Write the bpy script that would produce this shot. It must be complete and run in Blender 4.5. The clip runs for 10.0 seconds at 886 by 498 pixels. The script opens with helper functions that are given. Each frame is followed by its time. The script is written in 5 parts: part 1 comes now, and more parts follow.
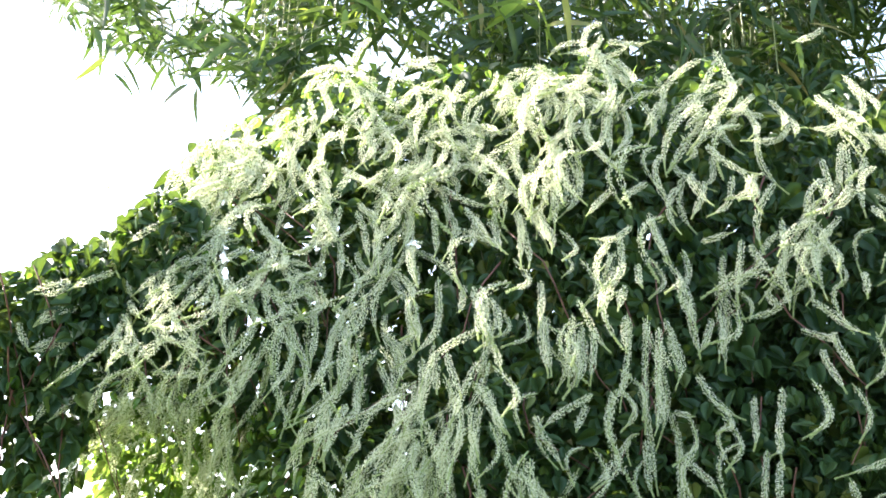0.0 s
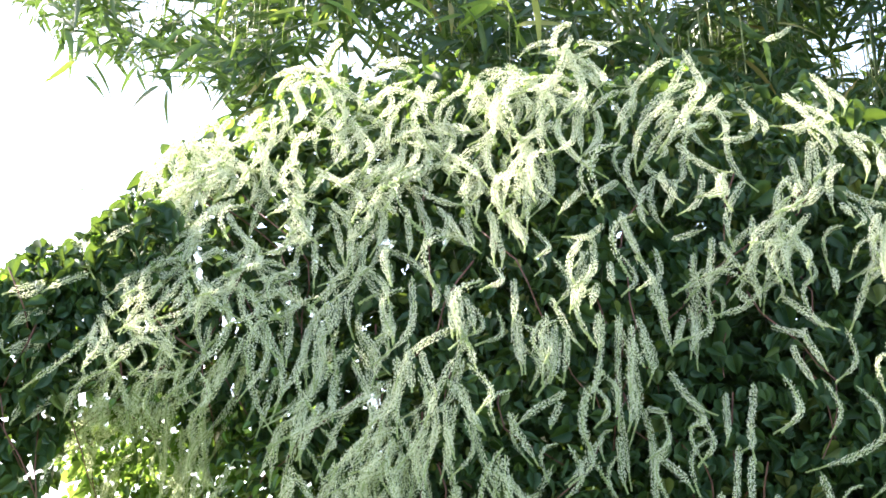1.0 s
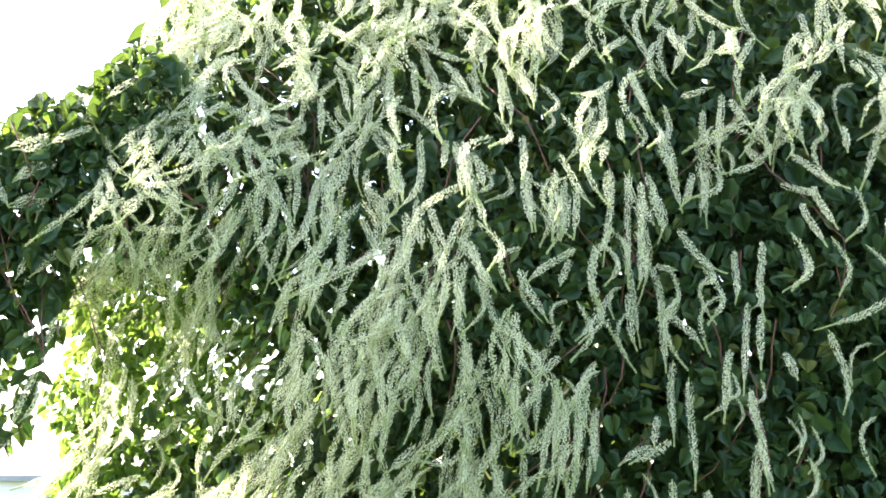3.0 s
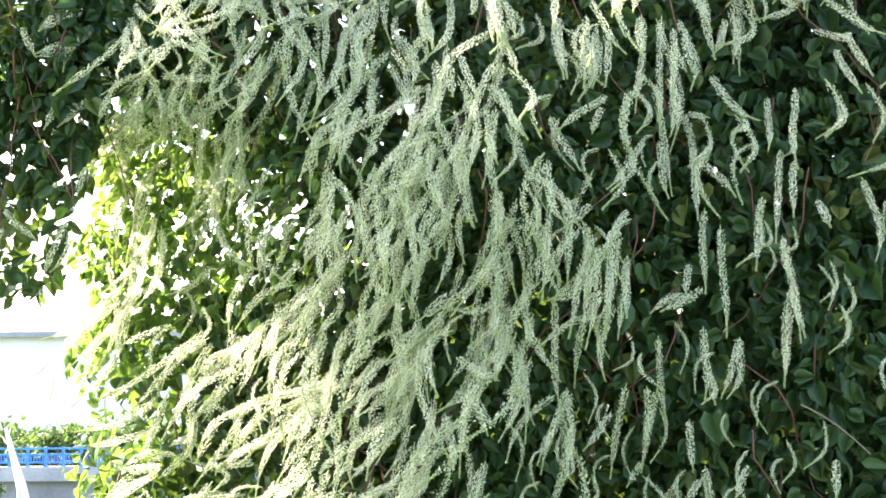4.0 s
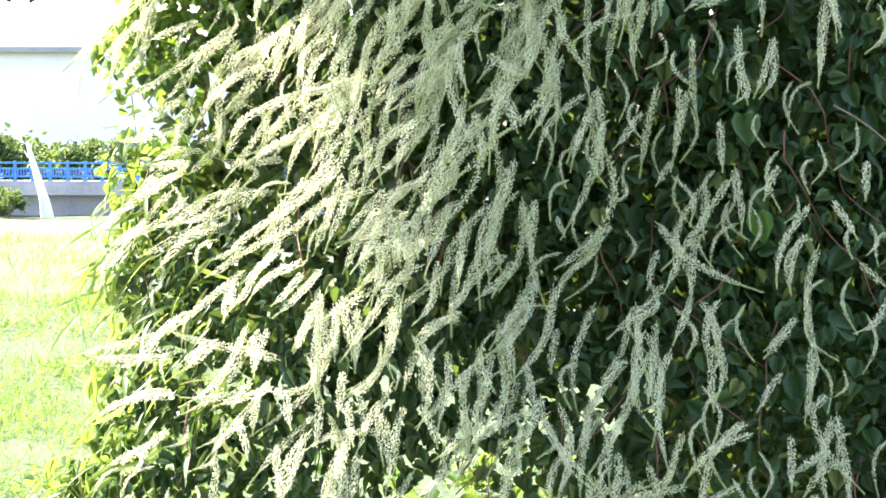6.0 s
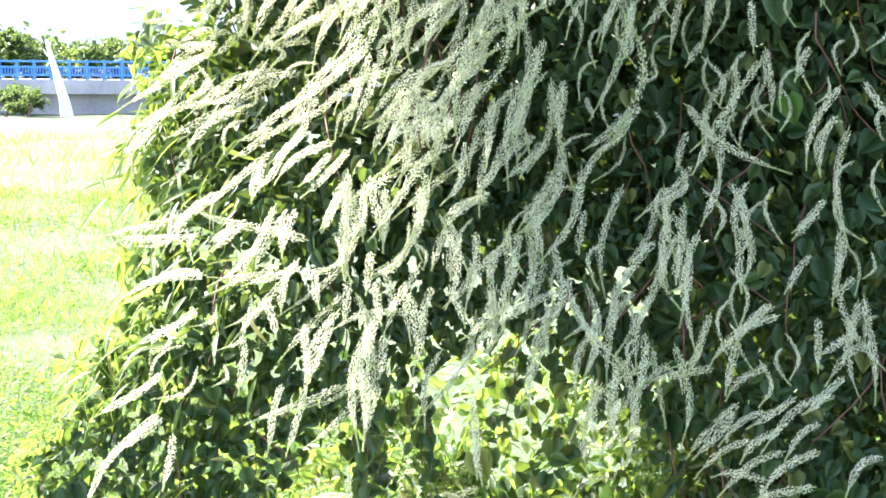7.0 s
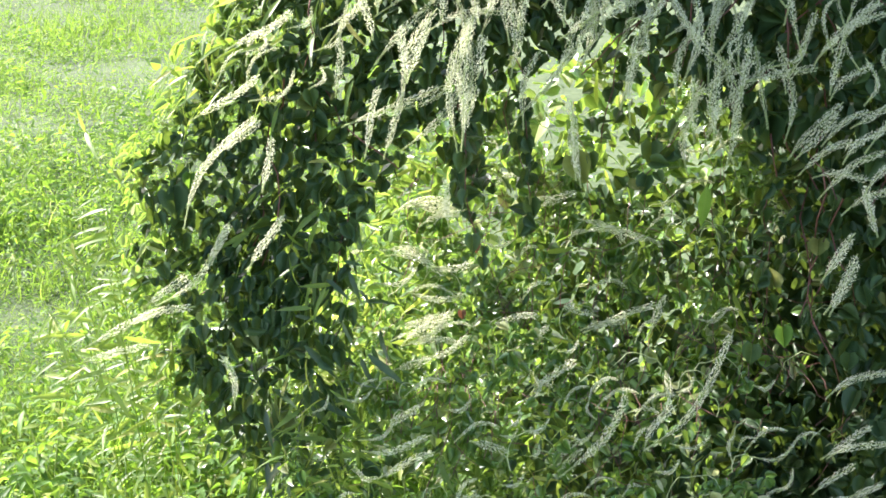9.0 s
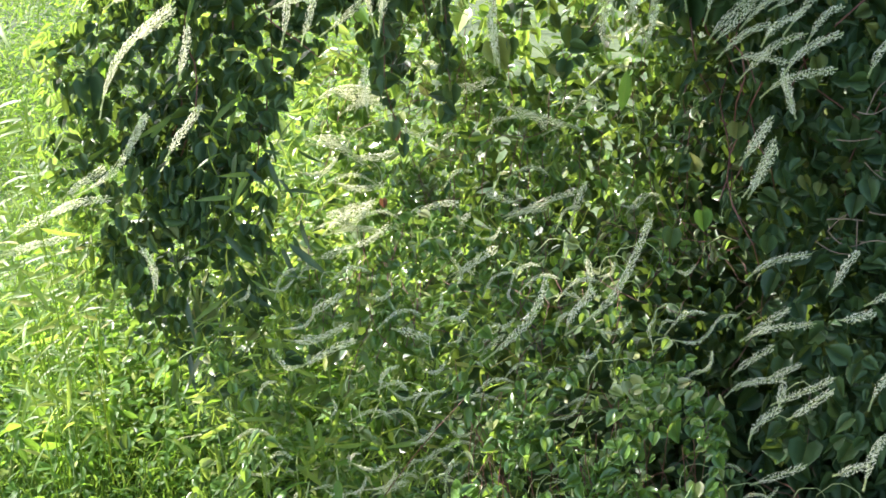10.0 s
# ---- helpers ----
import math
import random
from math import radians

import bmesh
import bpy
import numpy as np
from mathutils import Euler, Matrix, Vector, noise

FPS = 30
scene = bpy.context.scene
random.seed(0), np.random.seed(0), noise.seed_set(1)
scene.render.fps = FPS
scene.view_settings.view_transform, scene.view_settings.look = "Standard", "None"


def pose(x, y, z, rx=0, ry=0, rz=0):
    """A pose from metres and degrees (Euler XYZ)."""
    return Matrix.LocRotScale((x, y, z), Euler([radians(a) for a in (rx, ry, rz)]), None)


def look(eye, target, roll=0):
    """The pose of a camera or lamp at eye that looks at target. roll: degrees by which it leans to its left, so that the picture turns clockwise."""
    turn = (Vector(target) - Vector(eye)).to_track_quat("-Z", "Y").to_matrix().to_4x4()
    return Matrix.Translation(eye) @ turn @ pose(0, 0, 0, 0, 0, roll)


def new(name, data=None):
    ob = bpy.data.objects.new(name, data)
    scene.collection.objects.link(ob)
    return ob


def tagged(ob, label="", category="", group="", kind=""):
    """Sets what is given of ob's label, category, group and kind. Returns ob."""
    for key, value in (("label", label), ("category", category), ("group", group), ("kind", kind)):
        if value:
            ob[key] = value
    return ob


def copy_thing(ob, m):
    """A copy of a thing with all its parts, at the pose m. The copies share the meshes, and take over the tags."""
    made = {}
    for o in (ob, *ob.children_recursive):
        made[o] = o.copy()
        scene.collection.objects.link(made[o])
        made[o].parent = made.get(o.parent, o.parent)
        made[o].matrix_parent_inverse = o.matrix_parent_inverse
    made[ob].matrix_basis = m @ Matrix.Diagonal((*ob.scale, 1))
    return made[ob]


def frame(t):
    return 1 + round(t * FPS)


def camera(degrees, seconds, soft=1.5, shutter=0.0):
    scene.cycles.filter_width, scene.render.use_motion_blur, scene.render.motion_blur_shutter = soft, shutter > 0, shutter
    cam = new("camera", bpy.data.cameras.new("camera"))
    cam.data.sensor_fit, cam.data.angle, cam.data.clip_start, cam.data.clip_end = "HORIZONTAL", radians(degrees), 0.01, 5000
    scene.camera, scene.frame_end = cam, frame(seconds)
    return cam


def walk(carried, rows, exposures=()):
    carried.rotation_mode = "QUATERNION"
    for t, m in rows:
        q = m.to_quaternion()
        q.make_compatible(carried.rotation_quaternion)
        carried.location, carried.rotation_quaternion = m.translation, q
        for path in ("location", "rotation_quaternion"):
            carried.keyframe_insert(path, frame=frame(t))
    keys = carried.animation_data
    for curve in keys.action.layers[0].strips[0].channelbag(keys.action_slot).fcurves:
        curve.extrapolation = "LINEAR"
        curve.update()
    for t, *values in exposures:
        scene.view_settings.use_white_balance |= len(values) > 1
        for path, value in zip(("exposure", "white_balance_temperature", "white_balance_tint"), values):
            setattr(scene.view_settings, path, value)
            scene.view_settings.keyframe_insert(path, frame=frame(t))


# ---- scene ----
# A flowering climber hangs over an arch beside a meadow. Metres; the camera stands near the origin, tilts down and sinks by a hand or two.
EYE = 1.5
cam = camera(28.25, 10.0, soft=1.6)
# seconds, tilt up, turn to the right, lean, and how far the eye has shifted across, ahead and up
TURNS = [
    (0.0, 14.24, -2.38, 0.19, 0.208, -0.283, 0.120),
    (0.5, 14.29, -1.64, 0.15, 0.213, -0.304, 0.107),
    (1.0, 14.26, -1.23, -0.44, 0.192, -0.308, 0.110),
    (1.5, 14.35, -1.38, -0.27, 0.215, -0.297, 0.098),
    (2.0, 13.56, -0.94, -0.64, 0.213, -0.288, 0.073),
    (2.2, 12.39, -0.42, -0.78, 0.180, -0.291, 0.097),
    (3.5, 7.86, -0.48, -0.17, 0.103, -0.279, 0.116),
    (4.0, 4.94, -0.83, -0.43, 0.081, -0.271, 0.100),
    (4.5, 2.71, -0.95, -0.55, 0.079, -0.265, 0.098),
    (5.0, 0.78, -1.00, -0.23, 0.072, -0.261, 0.091),
    (5.5, -1.87, -1.00, -0.15, 0.066, -0.256, 0.072),
    (5.7, -2.96, -1.26, 0.04, 0.062, -0.250, 0.064),
    (6.8, -6.46, -1.71, 0.30, 0.048, -0.252, 0.026),
    (7.0, -7.35, -2.07, 0.34, 0.041, -0.252, 0.013),
    (7.5, -9.98, -2.18, 0.19, 0.036, -0.247, -0.009),
    (8.0, -12.03, -2.54, 0.41, 0.034, -0.244, -0.026),
    (8.5, -13.66, -3.78, -0.11, 0.031, -0.242, -0.040),
    (9.0, -15.92, -5.02, -0.42, 0.022, -0.238, -0.061),
    (9.5, -17.72, -6.49, -0.92, 0.021, -0.239, -0.075),
    (10.0, -19.00, -2.92, -0.45, 0.056, -0.235, -0.100),
]
walk(cam, [(t, pose(x, y, EYE + z, 0, 0, -turn) @ pose(0, 0, 0, 90 + tilt) @ pose(0, 0, 0, 0, 0, lean)) for t, tilt, turn, lean, x, y, z in TURNS],
     exposures=[(0.0, 2.46, 6600, 17), (2.2, 2.50, 6550, 18), (3.5, 2.77, 6600, 20), (5.5, 2.58, 6600, 24), (7.5, 2.75, 6250, 27), (8.0, 2.5, 6250, 26), (9.0, 2.02, 6500, 21), (9.5, 1.95, 6500, 20), (10.0, 1.98, 6500, 20)])

# ---- light ----
SUN = Vector((-0.76, 0.42, 0.68)).normalized()
world = bpy.data.worlds.new("world")
scene.world = world
world.use_nodes = True
sky = world.node_tree.nodes.new("ShaderNodeTexSky")
sky.sky_type, sky.sun_disc = "NISHITA", False
sky.sun_elevation = math.asin(SUN.z)
sky.sun_rotation = math.atan2(SUN.x, SUN.y)
sky.air_density, sky.dust_density = 1.0, 2.5
world.node_tree.links.new(sky.outputs[0], world.node_tree.nodes["Background"].inputs[0])
world.node_tree.nodes["Background"].inputs[1].default_value = 0.15
sun = new("sun", bpy.data.lights.new("sun", "SUN"))
sun.data.energy, sun.data.angle, sun.data.color = 5.0, radians(0.6), (1.0, 0.96, 0.90)
sun.matrix_world = look(SUN * 30, (0, 0, 0))

rng = np.random.default_rng(7)


# ---- materials ----
def nodes_of(name):
    m = bpy.data.materials.new(name)
    m.use_nodes = True
    t = m.node_tree
    return m, t, t.nodes["Principled BSDF"], t.nodes["Material Output"]


def add(t, kind, **values):
    n = t.nodes.new(kind)
    for k, v in values.items():
        n.inputs[k].default_value = v
    return n


def ramp(t, source, stops):
    r = t.nodes.new("ShaderNodeValToRGB")
    e = r.color_ramp.elements
    while len(e) < len(stops):
        e.new(0.5)
    for n, (at, c) in enumerate(stops):
        e[n].position, e[n].color = at, (*c, 1)
    t.links.new(source, r.inputs[0])
    return r


def chance(t):
    """A random number for each leaf, whether joined or an object of its own."""
    a, b = t.nodes.new("ShaderNodeNewGeometry"), t.nodes.new("ShaderNodeObjectInfo")
    s, w = t.nodes.new("ShaderNodeMath"), t.nodes.new("ShaderNodeMath")
    s.operation, w.operation = "ADD", "FRACT"
    t.links.new(a.outputs["Random Per Island"], s.inputs[0])
    t.links.new(b.outputs["Random"], s.inputs[1])
    t.links.new(s.outputs[0], w.inputs[0])
    return w.outputs[0]


def foliage(name, stops, through_colour, share=0.4, rough=0.4, veins=0.0, spec=0.4, grain=60):
    """Leaf: glossy skin over a body that lets light through; each leaf its own green."""
    m, t, p, out = nodes_of(name)
    c = ramp(t, chance(t), stops)
    n = add(t, "ShaderNodeTexNoise", Scale=grain, Detail=4.0)
    g = t.nodes.new("ShaderNodeTexCoord")
    t.links.new(g.outputs["Object"], n.inputs["Vector"])
    mix = t.nodes.new("ShaderNodeMix")
    mix.data_type, mix.blend_type = "RGBA", "MULTIPLY"
    mix.inputs[0].default_value = 0.45
    t.links.new(c.outputs[0], mix.inputs[6])
    t.links.new(ramp(t, n.outputs[0], [(0.3, (0.55, 0.6, 0.5)), (0.7, (1.25, 1.2, 1.1))]).outputs[0], mix.inputs[7])
    colour = mix.outputs[2]
    if veins:
        uv = t.nodes.new("ShaderNodeUVMap")
        x = t.nodes.new("ShaderNodeSeparateXYZ")
        a = t.nodes.new("ShaderNodeMath")
        a.operation = "ABSOLUTE"
        t.links.new(uv.outputs[0], x.inputs[0])
        t.links.new(x.outputs[0], a.inputs[0])
        r = ramp(t, a.outputs[0], [(0.0, (veins,) * 3), (0.035, (0, 0, 0))])
        v = t.nodes.new("ShaderNodeMix")
        v.data_type = "RGBA"
        v.inputs[7].default_value = (0.16, 0.24, 0.07, 1)
        t.links.new(r.outputs[0], v.inputs[0])
        t.links.new(colour, v.inputs[6])
        colour = v.outputs[2]
    b = add(t, "ShaderNodeBump", Strength=0.25, Distance=0.002)
    t.links.new(n.outputs[0], b.inputs["Height"])
    t.links.new(b.outputs[0], p.inputs["Normal"])
    t.links.new(colour, p.inputs["Base Color"])
    p.inputs["Roughness"].default_value = rough
    p.inputs["Specular IOR Level"].default_value = spec
    tr = t.nodes.new("ShaderNodeBsdfTranslucent")
    tc = t.nodes.new("ShaderNodeMix")
    tc.data_type = "RGBA"
    tc.inputs[0].default_value = 0.75
    tc.inputs[7].default_value = (*through_colour, 1)
    t.links.new(colour, tc.inputs[6])
    t.links.new(tc.outputs[2], tr.inputs[0])
    ms = t.nodes.new("ShaderNodeMixShader")
    ms.inputs[0].default_value = share
    t.links.new(p.outputs[0], ms.inputs[1])
    t.links.new(tr.outputs[0], ms.inputs[2])
    t.links.new(ms.outputs[0], out.inputs[0])
    return m


def plain(name, stops, rough=0.7, scale=8.0, bump=0.3, distance=0.01, metal=0.0):
    """Opaque surface with two scales of variation."""
    m, t, p, out = nodes_of(name)
    g = t.nodes.new("ShaderNodeTexCoord")
    n, f = add(t, "ShaderNodeTexNoise", Scale=scale, Detail=6.0), add(t, "ShaderNodeTexNoise", Scale=scale * 9, Detail=4.0)
    for q in (n, f):
        t.links.new(g.outputs["Object"], q.inputs["Vector"])
    s = t.nodes.new("ShaderNodeMath")
    s.operation = "MULTIPLY_ADD"
    s.inputs[1].default_value = 0.35
    t.links.new(f.outputs[0], s.inputs[0])
    h = t.nodes.new("ShaderNodeMath")
    h.operation = "MULTIPLY"
    h.inputs[1].default_value = 0.65
    t.links.new(n.outputs[0], h.inputs[0])
    t.links.new(h.outputs[0], s.inputs[2])
    t.links.new(ramp(t, s.outputs[0], stops).outputs[0], p.inputs["Base Color"])
    b = add(t, "ShaderNodeBump", Strength=bump, Distance=distance)
    t.links.new(s.outputs[0], b.inputs["Height"])
    t.links.new(b.outputs[0], p.inputs["Normal"])
    p.inputs["Roughness"].default_value, p.inputs["Metallic"].default_value = rough, metal
    return m


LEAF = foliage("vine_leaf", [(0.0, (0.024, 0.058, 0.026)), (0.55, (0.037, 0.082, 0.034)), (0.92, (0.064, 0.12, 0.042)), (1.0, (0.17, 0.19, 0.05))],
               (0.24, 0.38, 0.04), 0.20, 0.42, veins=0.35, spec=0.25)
PETAL = foliage("petal", [(0.0, (0.70, 0.72, 0.49)), (1.0, (0.85, 0.85, 0.67))], (0.80, 0.83, 0.54), 0.42, 0.6, spec=0.2, grain=300)
BUD = foliage("bud", [(0.0, (0.42, 0.52, 0.22)), (1.0, (0.60, 0.66, 0.36))], (0.55, 0.65, 0.22), 0.35, 0.5, spec=0.3, grain=300)
STALK = foliage("spike_stalk", [(0.0, (0.34, 0.42, 0.18)), (1.0, (0.44, 0.50, 0.24))], (0.4, 0.5, 0.12), 0.2, 0.5, spec=0.3, grain=100)
BAMBOO = foliage("bamboo_leaf", [(0.0, (0.022, 0.055, 0.022)), (0.7, (0.045, 0.09, 0.03)), (0.96, (0.09, 0.15, 0.045)), (1.0, (0.36, 0.25, 0.09))],
                 (0.20, 0.34, 0.05), 0.24, 0.35, spec=0.45, grain=40)
SHOOT = foliage("shoot_leaf", [(0.0, (0.07, 0.14, 0.035)), (0.8, (0.14, 0.24, 0.055)), (1.0, (0.32, 0.30, 0.09))], (0.46, 0.62, 0.08), 0.50, 0.42, spec=0.3, grain=40)
WEED = foliage("weed_leaf", [(0.0, (0.04, 0.10, 0.025)), (0.8, (0.10, 0.21, 0.045)), (1.0, (0.30, 0.34, 0.08))], (0.30, 0.54, 0.045), 0.44, 0.5, veins=0.4, spec=0.16)
# Paler, glossier copy of the vine leaf, with the sun put into its colour.
LIT_LEAF = foliage("lit_leaf", [(0.0, (0.05, 0.12, 0.03)), (0.75, (0.11, 0.22, 0.055)), (1.0, (0.36, 0.38, 0.18))], (0.40, 0.62, 0.07), 0.34, 0.25, veins=0.4, spec=0.7)
GRASS = foliage("grass_blade", [(0.0, (0.06, 0.13, 0.03)), (0.7, (0.11, 0.20, 0.045)), (1.0, (0.22, 0.26, 0.08))], (0.28, 0.46, 0.05), 0.4, 0.55, spec=0.15, grain=20)
FARLEAF = foliage("far_leaf", [(0.0, (0.05, 0.10, 0.035)), (1.0, (0.10, 0.16, 0.05))], (0.25, 0.38, 0.06), 0.3, 0.6, grain=2)
DEAD = foliage("dry_leaf", [(0.0, (0.12, 0.05, 0.025)), (1.0, (0.22, 0.11, 0.05))], (0.20, 0.07, 0.02), 0.2, 0.7, grain=60)
STEM = plain("vine_stem", [(0.3, (0.08, 0.028, 0.02)), (0.7, (0.17, 0.065, 0.04))], 0.6, 30, 0.4, 0.002)
BARK = plain("dry_stem", [(0.3, (0.13, 0.09, 0.06)), (0.7, (0.28, 0.21, 0.14))], 0.8, 40, 0.5, 0.003)
CULM = plain("bamboo_culm", [(0.3, (0.12, 0.17, 0.05)), (0.7, (0.30, 0.31, 0.11))], 0.45, 12, 0.2, 0.002)
EARTH = plain("meadow_soil", [(0.3, (0.025, 0.045, 0.013)), (0.55, (0.050, 0.085, 0.024)), (0.75, (0.08, 0.11, 0.04))], 0.95, 1.6, 0.8, 0.05)
CONCRETE = plain("concrete", [(0.3, (0.24, 0.25, 0.26)), (0.7, (0.42, 0.42, 0.41))], 0.85, 0.8, 0.3, 0.02)
BLUE = plain("blue_paint", [(0.3, (0.04, 0.22, 0.62)), (0.7, (0.07, 0.30, 0.72))], 0.45, 3, 0.1, 0.002)
WHITEWASH = plain("house_wall", [(0.3, (0.84, 0.81, 0.76)), (0.7, (0.90, 0.88, 0.84))], 0.9, 0.6, 0.2, 0.01)
ROOF = plain("roof_sheet", [(0.3, (0.26, 0.20, 0.17)), (0.7, (0.40, 0.33, 0.28))], 0.8, 0.7, 0.3, 0.02)


# ---- mesh helpers ----
def mesh_of(name, verts, tris, materials, uv=None, slots=None, smooth=True):
    """A mesh from arrays of corners and triangles."""
    verts, tris = np.asarray(verts, dtype=np.float32).reshape(-1, 3), np.asarray(tris, dtype=np.int32).reshape(-1, 3)
    me = bpy.data.meshes.new(name)
    me.vertices.add(len(verts))
    me.vertices.foreach_set("co", verts.ravel())
    me.loops.add(tris.size)
    me.loops.foreach_set("vertex_index", tris.ravel())
    me.polygons.add(len(tris))
    me.polygons.foreach_set("loop_start", np.arange(0, tris.size, 3, dtype=np.int32))
    me.polygons.foreach_set("loop_total", np.full(len(tris), 3, dtype=np.int32))
    for m in materials:
        me.materials.append(m)
    if slots is not None:
        me.polygons.foreach_set("material_index", np.asarray(slots, dtype=np.int32))
    me.polygons.foreach_set("use_smooth", np.full(len(tris), smooth))
    if uv is not None:
        layer = me.uv_layers.new(name="uv")
        layer.data.foreach_set("uv", np.asarray(uv, dtype=np.float32)[tris.ravel()].ravel())
    me.update(calc_edges=True)
    me.validate()
    return me


def repeat(shape, turns, places):
    """Arrays of a small shape (corners, triangles) laid at many places, each with its 3 x 3 turn and scale."""
    v, f = shape
    n = len(places)
    verts = np.einsum("nij,kj->nki", turns, v) + places[:, None, :]
    tris = f[None] + (np.arange(n) * len(v))[:, None, None]
    return verts.reshape(-1, 3), tris.reshape(-1, 3)


def thing(name, label, category, at=(0, 0, 0), group="", kind=""):
    ob = tagged(new(name), label, category, group, kind)
    ob.location = at
    ob.empty_display_size = 0.1
    return ob


def child(name, me, parent, label="", kind=""):
    ob = tagged(new(name, me), label, "", "", kind)
    ob.parent = parent
    ob.matrix_parent_inverse = Matrix.Translation(-parent.location)
    return ob


def tube(points, radii, sides=6):
    """Arrays of a bent tapering tube."""
    p = np.asarray(points, dtype=float)
    r = np.broadcast_to(np.asarray(radii, dtype=float), (len(p),))
    d = np.gradient(p, axis=0)
    d /= np.linalg.norm(d, axis=1)[:, None] + 1e-9
    ref = np.where(np.abs(d[:, 2:3]) > 0.9, [[1.0, 0, 0]], [[0, 0, 1.0]])
    a = np.cross(d, ref)
    a /= np.linalg.norm(a, axis=1)[:, None]
    b = np.cross(d, a)
    w = np.linspace(0, 2 * np.pi, sides, endpoint=False)
    ring = p[:, None] + r[:, None, None] * (np.cos(w)[None, :, None] * a[:, None] + np.sin(w)[None, :, None] * b[:, None])
    tris = []
    for k in range(len(p) - 1):
        for s in range(sides):
            q, n = k * sides + s, k * sides + (s + 1) % sides
            tris += [(q, n, n + sides), (q, n + sides, q + sides)]
    return ring.reshape(-1, 3), np.array(tris)


def join(pieces):
    """Several (corners, triangles) as one."""
    verts, tris, n = [], [], 0
    for v, f in pieces:
        verts.append(v), tris.append(np.asarray(f) + n)
        n += len(v)
    return np.concatenate(verts), np.concatenate(tris)


def box(x0, y0, z0, x1, y1, z1):
    v = np.array([(x, y, z) for x in (x0, x1) for y in (y0, y1) for z in (z0, z1)], dtype=float)
    f = np.array([(0, 1, 3), (0, 3, 2), (4, 6, 7), (4, 7, 5), (0, 4, 5), (0, 5, 1), (2, 3, 7), (2, 7, 6), (0, 2, 6), (0, 6, 4), (1, 5, 7), (1, 7, 3)])
    return v, f


def leaf_turns(normal, tip, size, narrow=1.0):
    """Turns for leaves whose tips point along tip and whose faces look along normal."""
    y = tip - (tip * normal).sum(1)[:, None] * normal
    y /= np.linalg.norm(y, axis=1)[:, None] + 1e-9
    x = np.cross(y, normal)
    return np.stack([x * (size * narrow)[:, None], y * size[:, None], normal * size[:, None]], axis=2)


def unit(v):
    return v / (np.linalg.norm(v, axis=1)[:, None] + 1e-9)


def blade_shape(rows, curl, fold):
    """A leaf from half-widths along its midrib: (along, half-width) pairs, drooping by curl, folded up by fold."""
    v, f = [], []
    for y, w in rows:
        z = -curl * y * y
        v += [(-w, y, z + fold * w), (0, y, z), (w, y, z + fold * w)]
    for k in range(len(rows) - 1):
        a = 3 * k
        f += [(a, a + 1, a + 4), (a, a + 4, a + 3), (a + 1, a + 2, a + 5), (a + 1, a + 5, a + 4)]
    return np.array(v), np.array(f)


def heart_shape(curl=0.15, fold=0.25):
    mid = [(0, 0.0), (0, 0.35), (0, 0.7), (0, 1.0)]
    edge = [(0.24, -0.13), (0.46, 0.14), (0.42, 0.46), (0.21, 0.77)]
    pts = mid + edge + [(-x, y) for x, y in edge]
    v = np.array([(x, y, fold * abs(x) - curl * y * y) for x, y in pts])
    f = []
    for e in (4, 8):
        f += [(0, e, e + 1), (0, e + 1, 1), (1, e + 1, e + 2), (1, e + 2, 2), (2, e + 2, e + 3), (2, e + 3, 3)]
    return v, np.array(f)


HEART = heart_shape()
HEARTS = [heart_shape(0.15, 0.25), heart_shape(0.35, 0.1), heart_shape(-0.05, 0.45)]
LANCE = blade_shape([(0, 0.015), (0.18, 0.07), (0.45, 0.075), (0.75, 0.045), (1.0, 0.003)], 0.25, 0.3)
BROAD = blade_shape([(0, 0.02), (0.2, 0.12), (0.45, 0.165), (0.75, 0.11), (1.0, 0.004)], 0.3, 0.3)
BLADE = blade_shape([(0, 0.022), (0.5, 0.018), (1.0, 0.001)], 0.35, 0.2)


def leaves(name, shapes, turns, places, material, parent=None, label="", kind="stuff"):
    """Many leaves of a few shapes as one mesh."""
    pieces, uvs = [], []
    pick = rng.integers(0, len(shapes), len(places))
    for k, s in enumerate(shapes):
        if (pick == k).any():
            pieces.append(repeat(s, turns[pick == k], places[pick == k]))
            uvs.append(np.tile(s[0][:, :2], ((pick == k).sum(), 1)))
    v, f = join(pieces)
    me = mesh_of(name, v, f, [material], uv=np.concatenate(uvs))
    if parent:
        return child(name, me, parent, label, kind)
    return tagged(new(name, me), label, "", "", kind)


# ---- form of the hanging climber ----
# u, w: across and up on the upright plane 3.3 m in front of the camera; d: true distance ahead.
def spot(u, w, d):
    u, w, d = np.broadcast_arrays(np.asarray(u, dtype=float), w, d)
    k = d / 3.3
    return np.stack([u * k, d, EYE + (w - EYE) * k], axis=-1)


def lumps(u, w):
    return 0.06 * np.sin(5.3 * u + 1.7 * w + 0.6) * np.sin(4.1 * w - 2.2 * u) + 0.035 * np.sin(11 * u + 3) * np.sin(9 * w + 4 * u)


